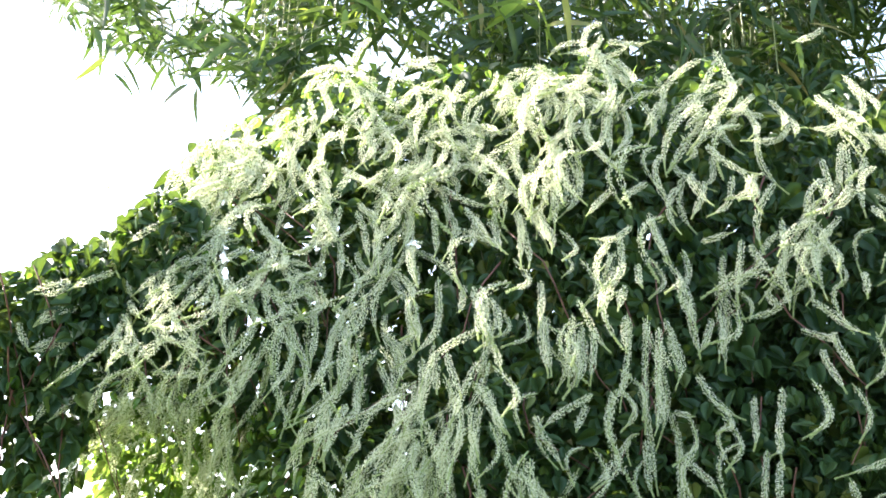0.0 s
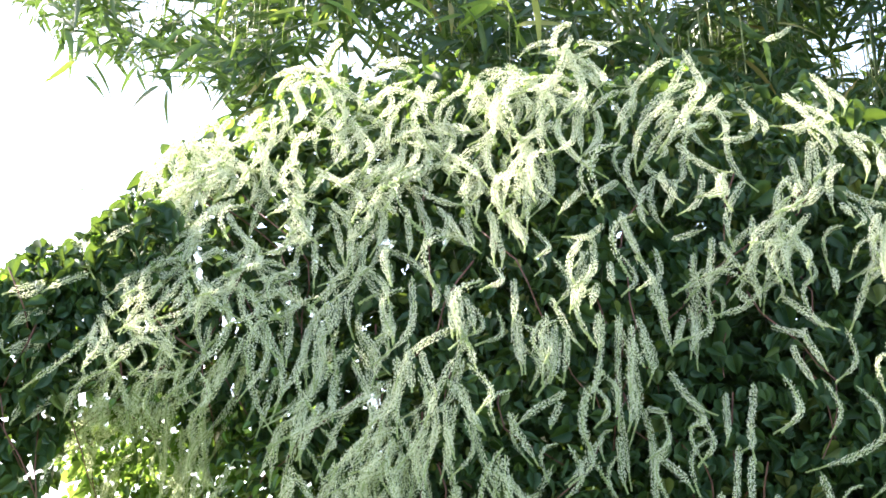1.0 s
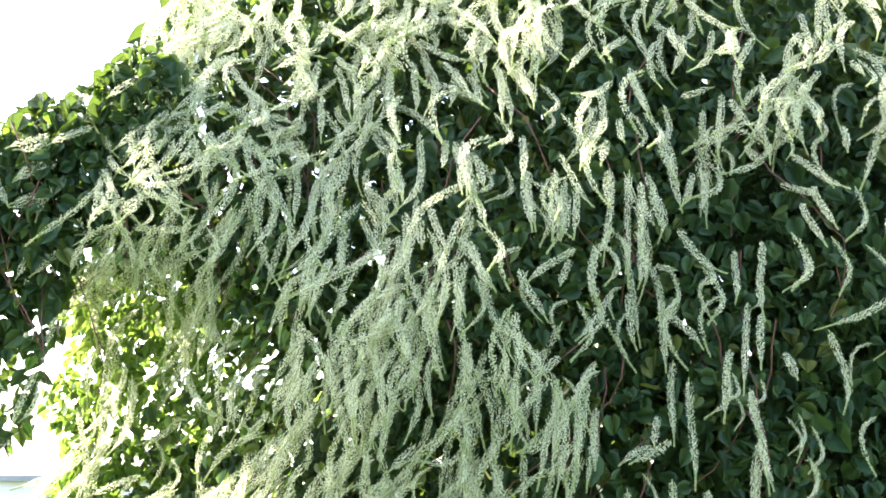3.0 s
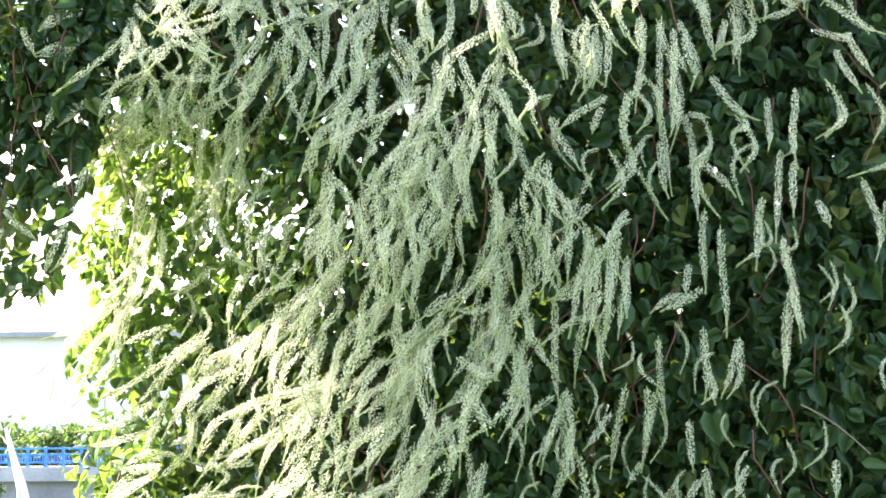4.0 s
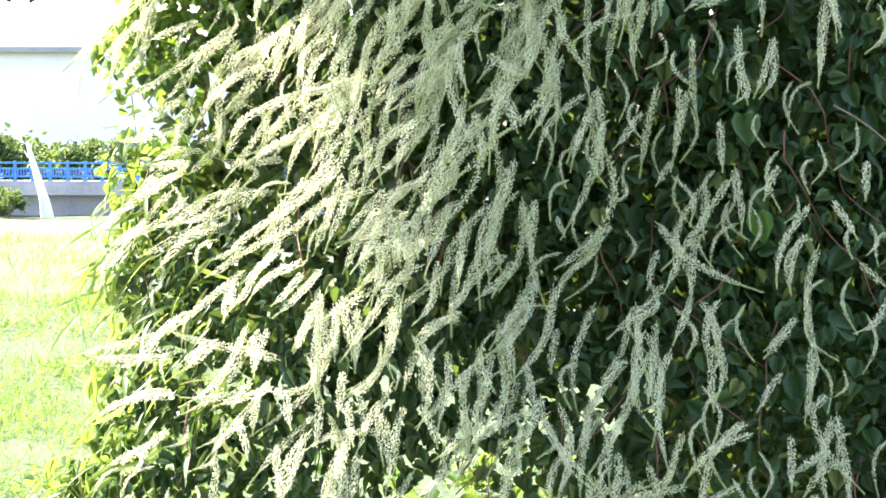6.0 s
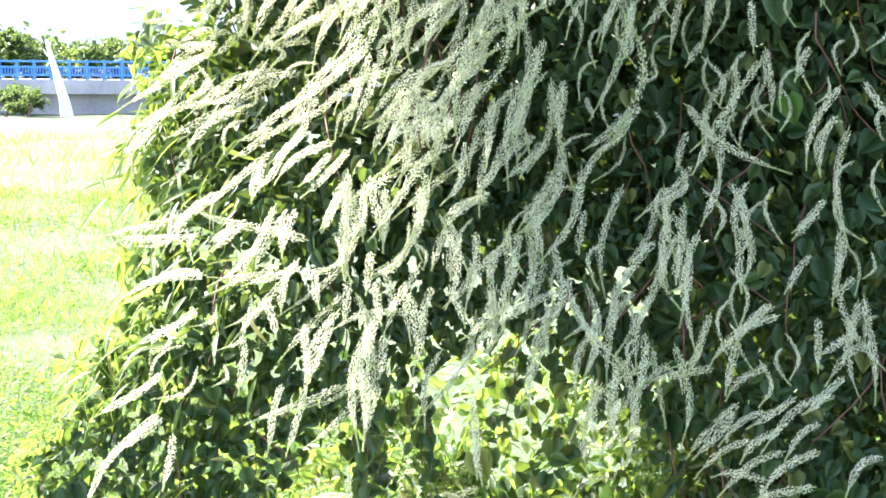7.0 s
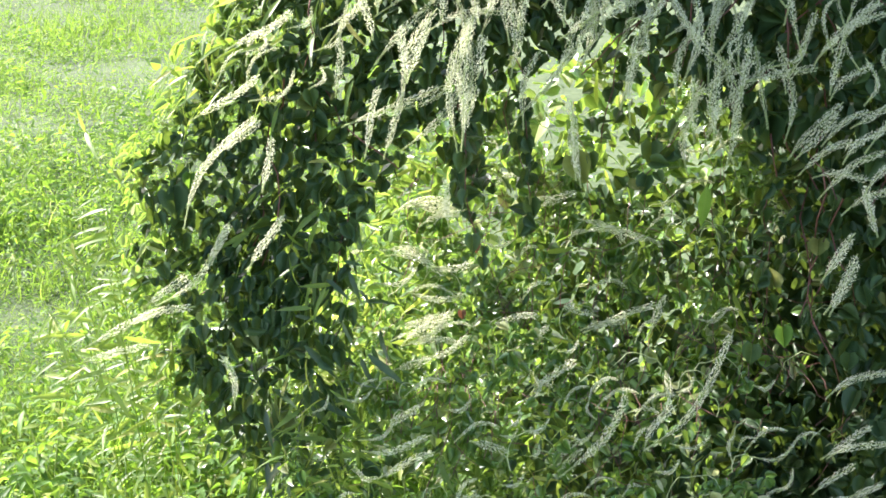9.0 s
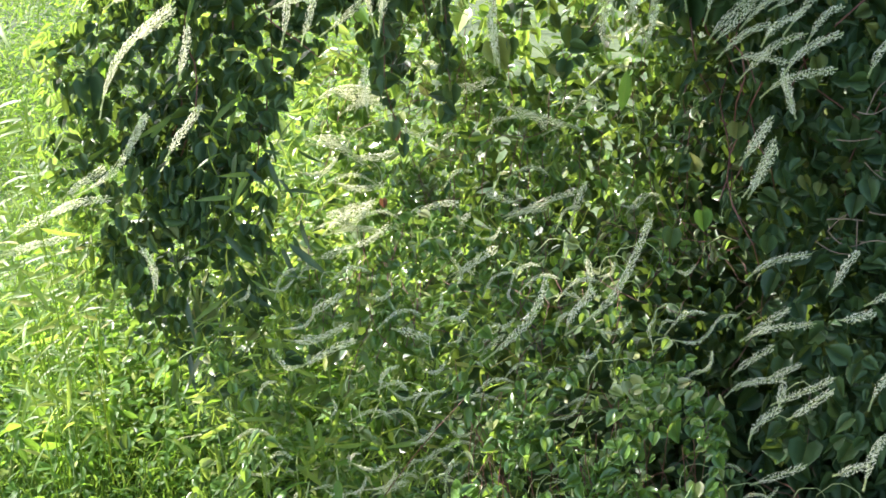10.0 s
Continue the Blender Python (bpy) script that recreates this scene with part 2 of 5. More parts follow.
def front(u, w):
    """Distance of the leafy face."""
    top = 0.55 * np.clip((w - 2.05) / 0.8, 0, 1.3) ** 2
    side = 0.25 * np.clip((-0.10 - u) / 0.75, 0, 1.25) ** 3 * np.clip((w - 0.55) / 0.5, 0.08, 1) * 1.0
    skirt = -0.50 * np.clip((0.75 - w) / 1.0, 0, 1.2) * np.clip((u - 0.25) / 0.5, 0, 1)
    hollow = 0.36 * np.clip((-0.22 - u) / 0.3, 0, 1) * np.clip((w - 1.0) / 0.5, 0, 1) * np.clip((2.22 - w) / 0.18, 0, 1)
    fringe = -0.08 * np.clip((1.02 - w) / 0.2, 0, 1) * np.clip((0.42 - u) / 0.1, 0, 1)
    return 3.3 + top + side + skirt + hollow + fringe + lumps(u, w)


def ridge(u):
    return np.interp(u, [-0.72, -0.61, -0.43, -0.19, 0.10, 0.36, 0.73, 1.05, 1.4], [2.42, 2.58, 2.75, 2.86, 2.88, 2.90, 2.86, 2.77, 2.68]) + 0.02 * np.sin(23 * u) + 0.015 * np.sin(51 * u + 2)


def left_edge(w):
    return np.interp(w, [-0.1, 0.2, 0.35, 0.6, 0.83, 1.0, 1.2, 1.5, 1.8, 2.0, 2.3, 2.6], [-0.84, -0.90, -0.95, -0.93, -0.80, -0.70, -0.70, -0.69, -0.68, -0.66, -0.66, -0.62]) + 0.025 * np.sin(29 * w)


def arch(u):
    """Height under which the curtain is open."""
    return np.interp(u, [-0.72, -0.62, -0.54, -0.45, -0.31, -0.05, 0.15, 0.32, 0.42, 0.55, 0.62], [-0.6, 0.06, 0.30, 0.50, 0.70, 0.84, 0.86, 0.72, 0.42, 0.10, -0.6])


def bank(w):
    """Distance of the sloping heap of growth under the arch."""
    return np.interp(w, [-0.60, -0.20, -0.09, 0.03, 0.13, 0.20, 0.30, 0.50, 0.75, 1.03], [2.96, 3.02, 3.06, 3.14, 3.26, 3.34, 3.42, 3.46, 3.64, 3.95])


def leg(w):
    """Right edge of the curtain's foot beside the opening."""
    return np.interp(w, [-0.35, -0.28, 0.07, 0.27, 0.47, 0.65, 0.80, 0.86], [-0.74, -0.70, -0.62, -0.54, -0.45, -0.33, -0.15, 0.0])


def heap(u, w):
    """Where the heap under the arch shows: 0 to 1, thinning into the shade."""
    gone = np.clip((w - arch(u) - 0.02) / 0.04, 0, 1) * (u < 0.35)
    return (u > leg(w) + 0.02 * np.sin(31 * w)) * (1 - gone) * np.clip((0.50 - u) / 0.22, 0.05, 1) * (w < 0.9)


def window(u, w):
    """Where the leaves hang thin and the sun comes through: 0 to 1."""
    upper = np.exp(-(((u + 0.50) / 0.26) ** 2 + ((w - 1.98) / 0.20) ** 2) ** 1.5)
    return np.maximum(upper, 0.75 * np.exp(-(((u + 0.62) / 0.17) ** 2 + ((w - 1.62) / 0.30) ** 2) ** 1.5))


def thick(u, w):
    """How dense the leaves hang: 0 to 1."""
    full = (w < ridge(u)) & (u > left_edge(w)) & (w > arch(u))
    thin = 1 - 0.82 * window(u, w)
    thin = thin * (1 - 0.68 * np.exp(-((w - arch(u)) / 0.15) ** 2) * (u > -0.34))
    thin = thin * np.where(u < -0.5, np.clip((w + 0.05) / 0.5, 0.12, 1), 1.0)
    return full * thin


def sample(n, lo, hi, weight):
    """n places (u, w) in a rectangle, by weight."""
    got = []
    while sum(map(len, got)) < n:
        p = rng.uniform(lo, hi, (4 * n, 2))
        got.append(p[rng.random(4 * n) < weight(p[:, 0], p[:, 1])])
    return np.concatenate(got)[:n]


def facing(n, up=0.55, ahead=0.7, spread=0.55, left=0.1):
    return unit(np.array([-left, -ahead, up]) + rng.normal(0, spread, (n, 3)))


def hanging(n, spread=0.45):
    return unit(np.array([0.0, -0.15, -1.0]) + rng.normal(0, spread, (n, 3)))

# ---- ground and distance ----
def ground_height(x, y):
    dip = np.clip((y - 22) / 38, 0, 1) * 1.27
    return 0.05 * np.sin(0.7 * x + 1) * np.sin(0.6 * y) - dip - 0.5 + 0.0 * x


gx = np.concatenate([-np.geomspace(900, 6, 26), np.linspace(-5, 5, 61), np.geomspace(6, 900, 26)])
gy = np.concatenate([-np.geomspace(900, 3, 24), np.linspace(-2, 14, 81), np.linspace(15, 60, 46), np.geomspace(64, 2500, 26)])
GX, GY = np.meshgrid(gx, gy)
GZ = ground_height(GX, GY)
n = len(gx)
q = (np.arange(len(gy) - 1)[:, None] * n + np.arange(n - 1)[None]).ravel()
ground = new("ground", mesh_of("ground", np.stack([GX, GY, GZ], -1), np.concatenate([np.stack([q, q + 1, q + n + 1], 1), np.stack([q, q + n + 1, q + n], 1)]), [EARTH]))
tagged(ground, "green meadow soil under grass and low weeds", "ground", "", "structure")

# canal bank with its blue railing
wall = tagged(new("canal_wall", mesh_of("canal_wall", *join([box(-40, 61.2, -2.9, 12, 61.8, -1.03), box(-40, 60.7, -1.05, 12, 61.9, -0.70), box(-40, 60.8, -0.70, 12, 61.9, -0.57)]), [CONCRETE], smooth=False)),
              "weathered grey concrete canal wall with a jutting kerb", "wall", "", "structure")
rail = thing("railing", "bright blue painted steel railing on a canal wall", "railing", (-14, 61.2, -0.57))
POST = mesh_of("post", *join([box(-0.045, -0.045, 0, 0.045, 0.045, 0.69), box(-0.07, -0.07, 0, 0.07, 0.07, 0.04)]), [BLUE], smooth=False)
for k in range(30):
    ob = child("post", POST, rail)
    ob.matrix_parent_inverse = Matrix()
    ob.location = (-10.0 + 0.62 * k, 0, 0)
for z in (0.12, 0.40, 0.60):
    child("top_rail" if z > 0.5 else "rail", mesh_of("rail", *box(-24, 61.16, -0.57 + z, -6.0, 61.24, -0.57 + z + 0.06), [BLUE], smooth=False), rail)
BALUSTER = mesh_of("baluster", *box(-0.018, -0.018, 0, 0.018, 0.018, 0.24), [BLUE], smooth=False)
for k in range(174):
    if k % 6:
        ob = child("baluster", BALUSTER, rail)
        ob.matrix_parent_inverse = Matrix()
        ob.location = (-10.0 + 0.62 / 6 * k, 0, 0.17)


def house(at, wide, deep, high, rise):
    """A plain house with a pitched roof that juts over its walls and a boarded eave."""
    h = thing("house", "white rendered house with a grey pitched roof beyond the canal", "house", at)
    x, y, z = at
    child("wall", mesh_of("wall", *box(x - wide / 2, y, z, x + wide / 2, y + deep, z + high), [WHITEWASH], smooth=False), h)
    e = 0.6
    a = [(x - wide / 2 - e, y - e, z + high), (x + wide / 2 + e, y - e, z + high), (x + wide / 2 + e, y + deep + e, z + high), (x - wide / 2 - e, y + deep + e, z + high),
         (x - wide / 2 - e, y + deep / 2, z + high + rise), (x + wide / 2 + e, y + deep / 2, z + high + rise)]
    child("roof", mesh_of("roof", a, [(0, 1, 5), (0, 5, 4), (2, 3, 4), (2, 4, 5), (0, 4, 3), (1, 2, 5), (0, 3, 2), (0, 2, 1)], [ROOF], smooth=False), h)
    child("fascia", mesh_of("fascia", *box(x - wide / 2 - e, y - e - 0.05, z + high - 0.30, x + wide / 2 + e, y - e, z + high - 0.01), [CONCRETE], smooth=False), h)


house((-24, 100, -1.8), 18, 9, 7.5, 2.2)


def far_tree(x, y, high, wide, seed, name="tree", label="low spreading green tree beyond the canal", base=-1.8):
    """Trunk, limbs and a ragged crown of leaf clumps."""
    r = np.random.default_rng(seed)
    t = thing(name, label, name, (x, y, base), "growth by the canal")
    limbs = [tube([(x, y, base - 0.1), (x + 0.1, y, base + high * 0.3), (x + 0.2, y, base + high * 0.75)], [0.07 * high, 0.05 * high, 0.02 * high])]
    c = []
    for k in range(9):
        a = r.uniform(0, 6.28)
        end = np.array([x + math.cos(a) * wide * 0.4, y + math.sin(a) * wide * 0.4, base + high * r.uniform(0.35, 0.92)])
        limbs.append(tube([(x + 0.1, y, base + high * 0.3), ((x + end[0]) / 2, (y + end[1]) / 2, base + high * 0.5), end], [0.03 * high, 0.02 * high, 0.008 * high], 5))
        c.append(end + r.normal(0, 0.10 * wide, (220, 3)) * [1, 1, 0.6])
    child("trunk", mesh_of("trunk", *join(limbs), [BARK]), t)
    c = np.concatenate(c)
    c[:, 2] = np.maximum(c[:, 2], base + 0.1)
    me = mesh_of("crown", *repeat(HEART, leaf_turns(unit(r.normal(0, 1, c.shape)), unit(r.normal(0, 1, c.shape)), r.uniform(0.04, 0.09, len(c)) * wide), c), [FARLEAF])
    child("crown", me, t)


for k, (x, y, high, wide) in enumerate([(-30, 84, 2.6, 5), (-25.5, 80, 2.3, 4), (-22, 83, 2.5, 4.5), (-18.6, 79, 2.2, 3.5), (-15.5, 84, 2.6, 4.6), (-11, 82, 2.5, 4.5), (-35, 86, 2.7, 6)]):
    far_tree(x, y, high, wide, 40 + k)
far_tree(-15.7, 57.0, 0.9, 1.3, 60, "shrub", "small pale shrub in the sun before the canal wall", -1.72)
far_tree(-16.6, 57.6, 1.0, 1.5, 61, "shrub", "small pale shrub in the sun before the canal wall", -1.74)
stump = thing("leaning_trunk", "pale sunlit bare trunk leaning before the canal wall", "trunk", (-14.67, 58, -1.72))
# White wall colour stands in for full sun on the bare trunk.
child("trunk", mesh_of("trunk", *tube([(-14.6, 58, -1.85), (-14.72, 58, -1.1), (-14.95, 58, -0.3), (-15.12, 58, 0.3), (-15.27, 58, 0.86)], [0.24, 0.17, 0.12, 0.09, 0.05], 9), [WHITEWASH]), stump)
for x, z, dx, dz in ((-15.1, 0.25, -0.25, 0.30), (-15.2, 0.6, 0.15, 0.25)):
    child("branch", mesh_of("branch", *tube([(x, 58, z), (x + dx * 0.6, 57.9, z + dz * 0.4), (x + dx, 57.9, z + dz)], [0.06, 0.04, 0.02], 6), [WHITEWASH]), stump)

# ---- meadow ----
def meadow(n, y0, y1, size, name, shape, material, label, right, high):
    """Grass or small weeds, thicker towards the camera, in the stretch left of x = right(y)."""
    clumps = n // 26
    y = y0 * (y1 / y0) ** rng.random(clumps)
    x = -0.46 * y - 0.3 + rng.random(clumps) * (right(y) + 0.46 * y + 0.3)
    pick = rng.integers(0, clumps, n)
    tall = (rng.uniform(0.1, 1.6, clumps) ** 1.3)[pick]
    spread = (0.055 + 0.012 * y[pick])[:, None] * rng.normal(0, 1, (n, 2))
    x, y = np.minimum(x[pick] + spread[:, 0], right(y[pick]) + 0.05), np.clip(y[pick] + spread[:, 1], y0 - 0.1, y1)
    patch = 0.7 + 0.3 * np.sin(2.3 * x + 1.1 * y) * np.sin(1.7 * y - x) + 0.15 * np.sin(7 * x) * np.sin(6 * y)
    grow = (1 + 0.10 * np.maximum(y - 4, 0)) ** 0.8
    s = size * rng.uniform(0.5, 1.3, n) * patch * grow
    p = np.stack([x, y, ground_height(x, y) + rng.random(n) ** 1.2 * high * patch * tall], 1)
    if shape is BLADE:
        p[:, 2] = ground_height(x, y)
        tip = unit(np.array([0.1, 0, 1.0]) + rng.normal(0, 0.45, (n, 3)))
        nor = unit(rng.normal(0, 1, (n, 3)) * [1, 1, 0.3])
    else:
        tip = unit(rng.normal(0, 1, (n, 3)) * [1, 1, 0.3])
        nor = unit(np.array([0, 0, 1.0]) + rng.normal(0, 0.45, (n, 3)))
    return leaves(name, [shape], leaf_turns(nor, tip, s), p, material, None, label)


beside = lambda y: -0.16 * y + 0.35 + 0.0 * y
meadow(26000, 3.2, 20, 0.11, "grass", BLADE, GRASS, "sunlit green meadow grass with low weeds", beside, 0.0)
meadow(70000, 3.2, 20, 0.032, "clover", BROAD, WEED, "small green weed leaves among the meadow grass", beside, 0.10)
meadow(34000, 3.1, 8.5, 0.040, "near_weeds", BROAD, WEED, "lush small weeds at the edge of the meadow", lambda y: -0.45 + 0.0 * y, 0.30)
meadow(8000, 3.1, 6.5, 0.17, "near_grass", BLADE, GRASS, "green grass at the edge of the meadow", lambda y: -0.25 + 0.0 * y, 0.0)
meadow(9000, 4.2, 12, 0.05, "shade_weeds", BROAD, WEED, "small green weeds behind the climber", lambda y: 0.35 * y, 0.15)
meadow(9000, 18, 39, 0.10, "far_grass", BLADE, GRASS, "sunlit green meadow grass reaching to the canal", beside, 0.0)

n = 240
x, y = rng.uniform(-1.5, -0.50, n), rng.uniform(3.2, 4.0, n)
p = np.stack([x, y, ground_height(x, y) + 0.08 + 0.22 * rng.random(n)], 1)
leaves("heart_weeds", HEARTS, leaf_turns(facing(n, up=0.9, ahead=0.3, spread=0.5, left=0.3), unit(rng.normal(0, 1, (n, 3)) * [1, 1, 0.4]), rng.uniform(0.018, 0.05, n)), p, WEED, None, "bright heart-shaped weed leaves in the grass")

# ---- the hanging climber ----
vine = thing("flowering_vine", "green climber draped over an arch, hung with white flower spikes", "vine", (0.3, 3.9, 0))

# inner leaves that close the mass
p = sample(19000, (-0.7, 0.0), (1.45, 2.9), lambda u, w: ((thick(u, w) > 0.62) * (w > arch(u) + 0.06 + 0.16 * (abs(u) < 0.36)) + 0.12 * (thick(u, w) > 0)) * ((w > 1.10) | (u > 0.34)))
d = front(p[:, 0], p[:, 1]) + 0.10 + rng.random(len(p)) * np.interp(p[:, 0] + 0.35 * np.clip(p[:, 1] - 1.2, 0, 1), [0.0, 0.3, 0.6], [0.20, 0.45, 1.1])
n = len(p)
leaves("inner_leaves", HEARTS, leaf_turns(facing(n, spread=0.8), hanging(n, 0.6), rng.uniform(0.028, 0.052, n) * (1 + 0.4 * (d > 3.8))), spot(p[:, 0], p[:, 1], d), LEAF, vine, "shaded green heart-shaped leaves")

p = sample(5200, (-0.02, 0.75), (1.6, 2.72), lambda u, w: (w < ridge(u) - 0.12) * ((w > 1.05) | (u > 0.5)))
n = len(p)
leaves("deep_leaves", HEARTS, leaf_turns(facing(n, up=0.4, spread=0.5), hanging(n, 0.5), rng.uniform(0.06, 0.09, n)), spot(p[:, 0], p[:, 1], rng.uniform(4.35, 4.8, n)), LEAF, vine, "dark leaves deep in the climber")

p = sample(5600, (-0.62, 1.12), (1.45, 2.86), lambda u, w: ((w > 2.02) | (u > -0.15)) * (w < ridge(u) - 0.06) * (u > left_edge(w) + 0.08) * (1 - 0.9 * window(u, w)))
n = len(p)
leaves("back_leaves", HEARTS, leaf_turns(facing(n, up=0.5, spread=0.6), hanging(n, 0.5), rng.uniform(0.034, 0.056, n)), spot(p[:, 0], p[:, 1], front(p[:, 0], p[:, 1]) + rng.uniform(0.24, 0.5, n)), LEAF, vine, "dark leaves at the back of the climber")

# Added backing in the bright leaf colour, so holes show sunlit green.
p = sample(520, (-0.78, 1.2), (-0.08, 2.25), lambda u, w: (u > left_edge(w) + 0.04) * 1.0)
n = len(p)
leaves("sunlit_leaves", HEARTS, leaf_turns(facing(n, up=0.6, spread=0.6), hanging(n, 0.6), rng.uniform(0.03, 0.055, n)), spot(p[:, 0], p[:, 1], rng.uniform(3.95, 4.25, n)), LIT_LEAF, vine, "backing leaves in a sunlit colour behind the thin flank")

p = sample(850, (-0.42, 0.74), (0.42, 1.18), lambda u, w: (w > arch(u) + 0.01) * 1.0)
n = len(p)
leaves("curtain_leaves", HEARTS, leaf_turns(facing(n, up=0.4, spread=0.5), hanging(n, 0.4), rng.uniform(0.022, 0.042, n)), spot(p[:, 0], p[:, 1], front(p[:, 0], p[:, 1]) + rng.uniform(0.03, 0.13, n)), LEAF, vine, "dark leaves of the fringe over the opening")

# leaves of the face
p = sample(16500, (-1.05, -0.3), (1.45, 2.95), lambda u, w: thick(u, w) * np.where(w < 0.5, 0.8, 1.0))
d = front(p[:, 0], p[:, 1]) + rng.uniform(-0.01, 0.20, len(p)) * np.where((p[:, 1] < 1.05) & (p[:, 0] < 0.4), 0.5, 1.0)
at_face = spot(p[:, 0], p[:, 1], d)
n = len(p)
size = rng.uniform(0.019, 0.041, n) * np.where(rng.random(n) < 0.05, 1.5, 1.0) * np.where(p[:, 0] > 0.35, 1.2, 1.0)
turns = leaf_turns(facing(n, spread=0.85), hanging(n, 0.7), size)
near = np.argsort(d - 0.25 * rng.random(n))[:300]
rest = np.setdiff1d(np.arange(n), near)
leaves("face_leaves", HEARTS, turns[rest], at_face[rest], LEAF, vine, "green heart-shaped leaves")
SINGLE = [mesh_of("leaf", s[0], s[1], [LEAF], uv=s[0][:, :2]) for s in HEARTS]
for k in near:
    ob = child("leaf", SINGLE[int(k) % 3], vine)
    ob.matrix_parent_inverse = Matrix.Translation(-vine.location)
    m = np.eye(4)
    m[:3, :3], m[:3, 3] = turns[k], at_face[k]
    ob.matrix_basis = Matrix(m.tolist())


# the dark foot beside the opening
p = sample(600, (-1.0, -0.05), (-0.3, 1.1), lambda u, w: (u > left_edge(w) + 0.05) * (w > arch(u)))
n = len(p)
leaves("foot_leaves", HEARTS, leaf_turns(facing(n, spread=0.8), hanging(n, 0.6), rng.uniform(0.018, 0.038, n)), spot(p[:, 0], p[:, 1], front(p[:, 0], p[:, 1]) + rng.uniform(0.0, 0.14, n)), LEAF, vine, "dark leaves at the foot of the climber")

# paler leaf colour puts sun into the thin places and along the left edge
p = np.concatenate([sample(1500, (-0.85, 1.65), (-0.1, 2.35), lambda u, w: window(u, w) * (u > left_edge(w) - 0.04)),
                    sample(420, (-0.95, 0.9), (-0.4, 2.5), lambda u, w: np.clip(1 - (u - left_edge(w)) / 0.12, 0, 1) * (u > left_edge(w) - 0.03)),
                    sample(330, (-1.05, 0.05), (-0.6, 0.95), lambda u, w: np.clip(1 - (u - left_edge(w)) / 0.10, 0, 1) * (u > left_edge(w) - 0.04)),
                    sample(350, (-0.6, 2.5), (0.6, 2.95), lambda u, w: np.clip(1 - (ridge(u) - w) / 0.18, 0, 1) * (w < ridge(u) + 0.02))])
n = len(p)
leaves("young_leaves", HEARTS, leaf_turns(unit(np.array(SUN) + rng.normal(0, 0.5, (n, 3))), hanging(n, 0.7), rng.uniform(0.014, 0.036, n)), spot(p[:, 0], p[:, 1], front(p[:, 0], p[:, 1]) + rng.uniform(-0.03, 0.14, n)), LIT_LEAF, vine, "bright green leaves in a sunlit colour at thin places and edges")


# narrow bamboo leaves that have grown through the edge of the climber
p = np.concatenate([sample(300, (-0.86, 0.72), (-0.42, 1.42), lambda u, w: (u > left_edge(w) - 0.03) * np.clip(1.1 - (u - left_edge(w)) / 0.35, 0.1, 1)),
                    sample(60, (-0.80, -0.05), (-0.50, 0.62), lambda u, w: (u > -0.62 - 0.35 * w) * 1.0)])
n = len(p)
way = unit(np.array([-0.55, -0.25, -0.55]) + rng.normal(0, 0.35, (n, 3)))
leaves("narrow_edge_leaves", [LANCE], leaf_turns(unit(np.array([-0.5, -0.6, 0.5]) + rng.normal(0, 0.4, (n, 3))), way, rng.uniform(0.05, 0.10, n), 0.9), spot(p[:, 0], p[:, 1], front(p[:, 0], p[:, 1]) + rng.uniform(-0.05, 0.06, n)), SHOOT, vine, "narrow bamboo leaves at the edge")


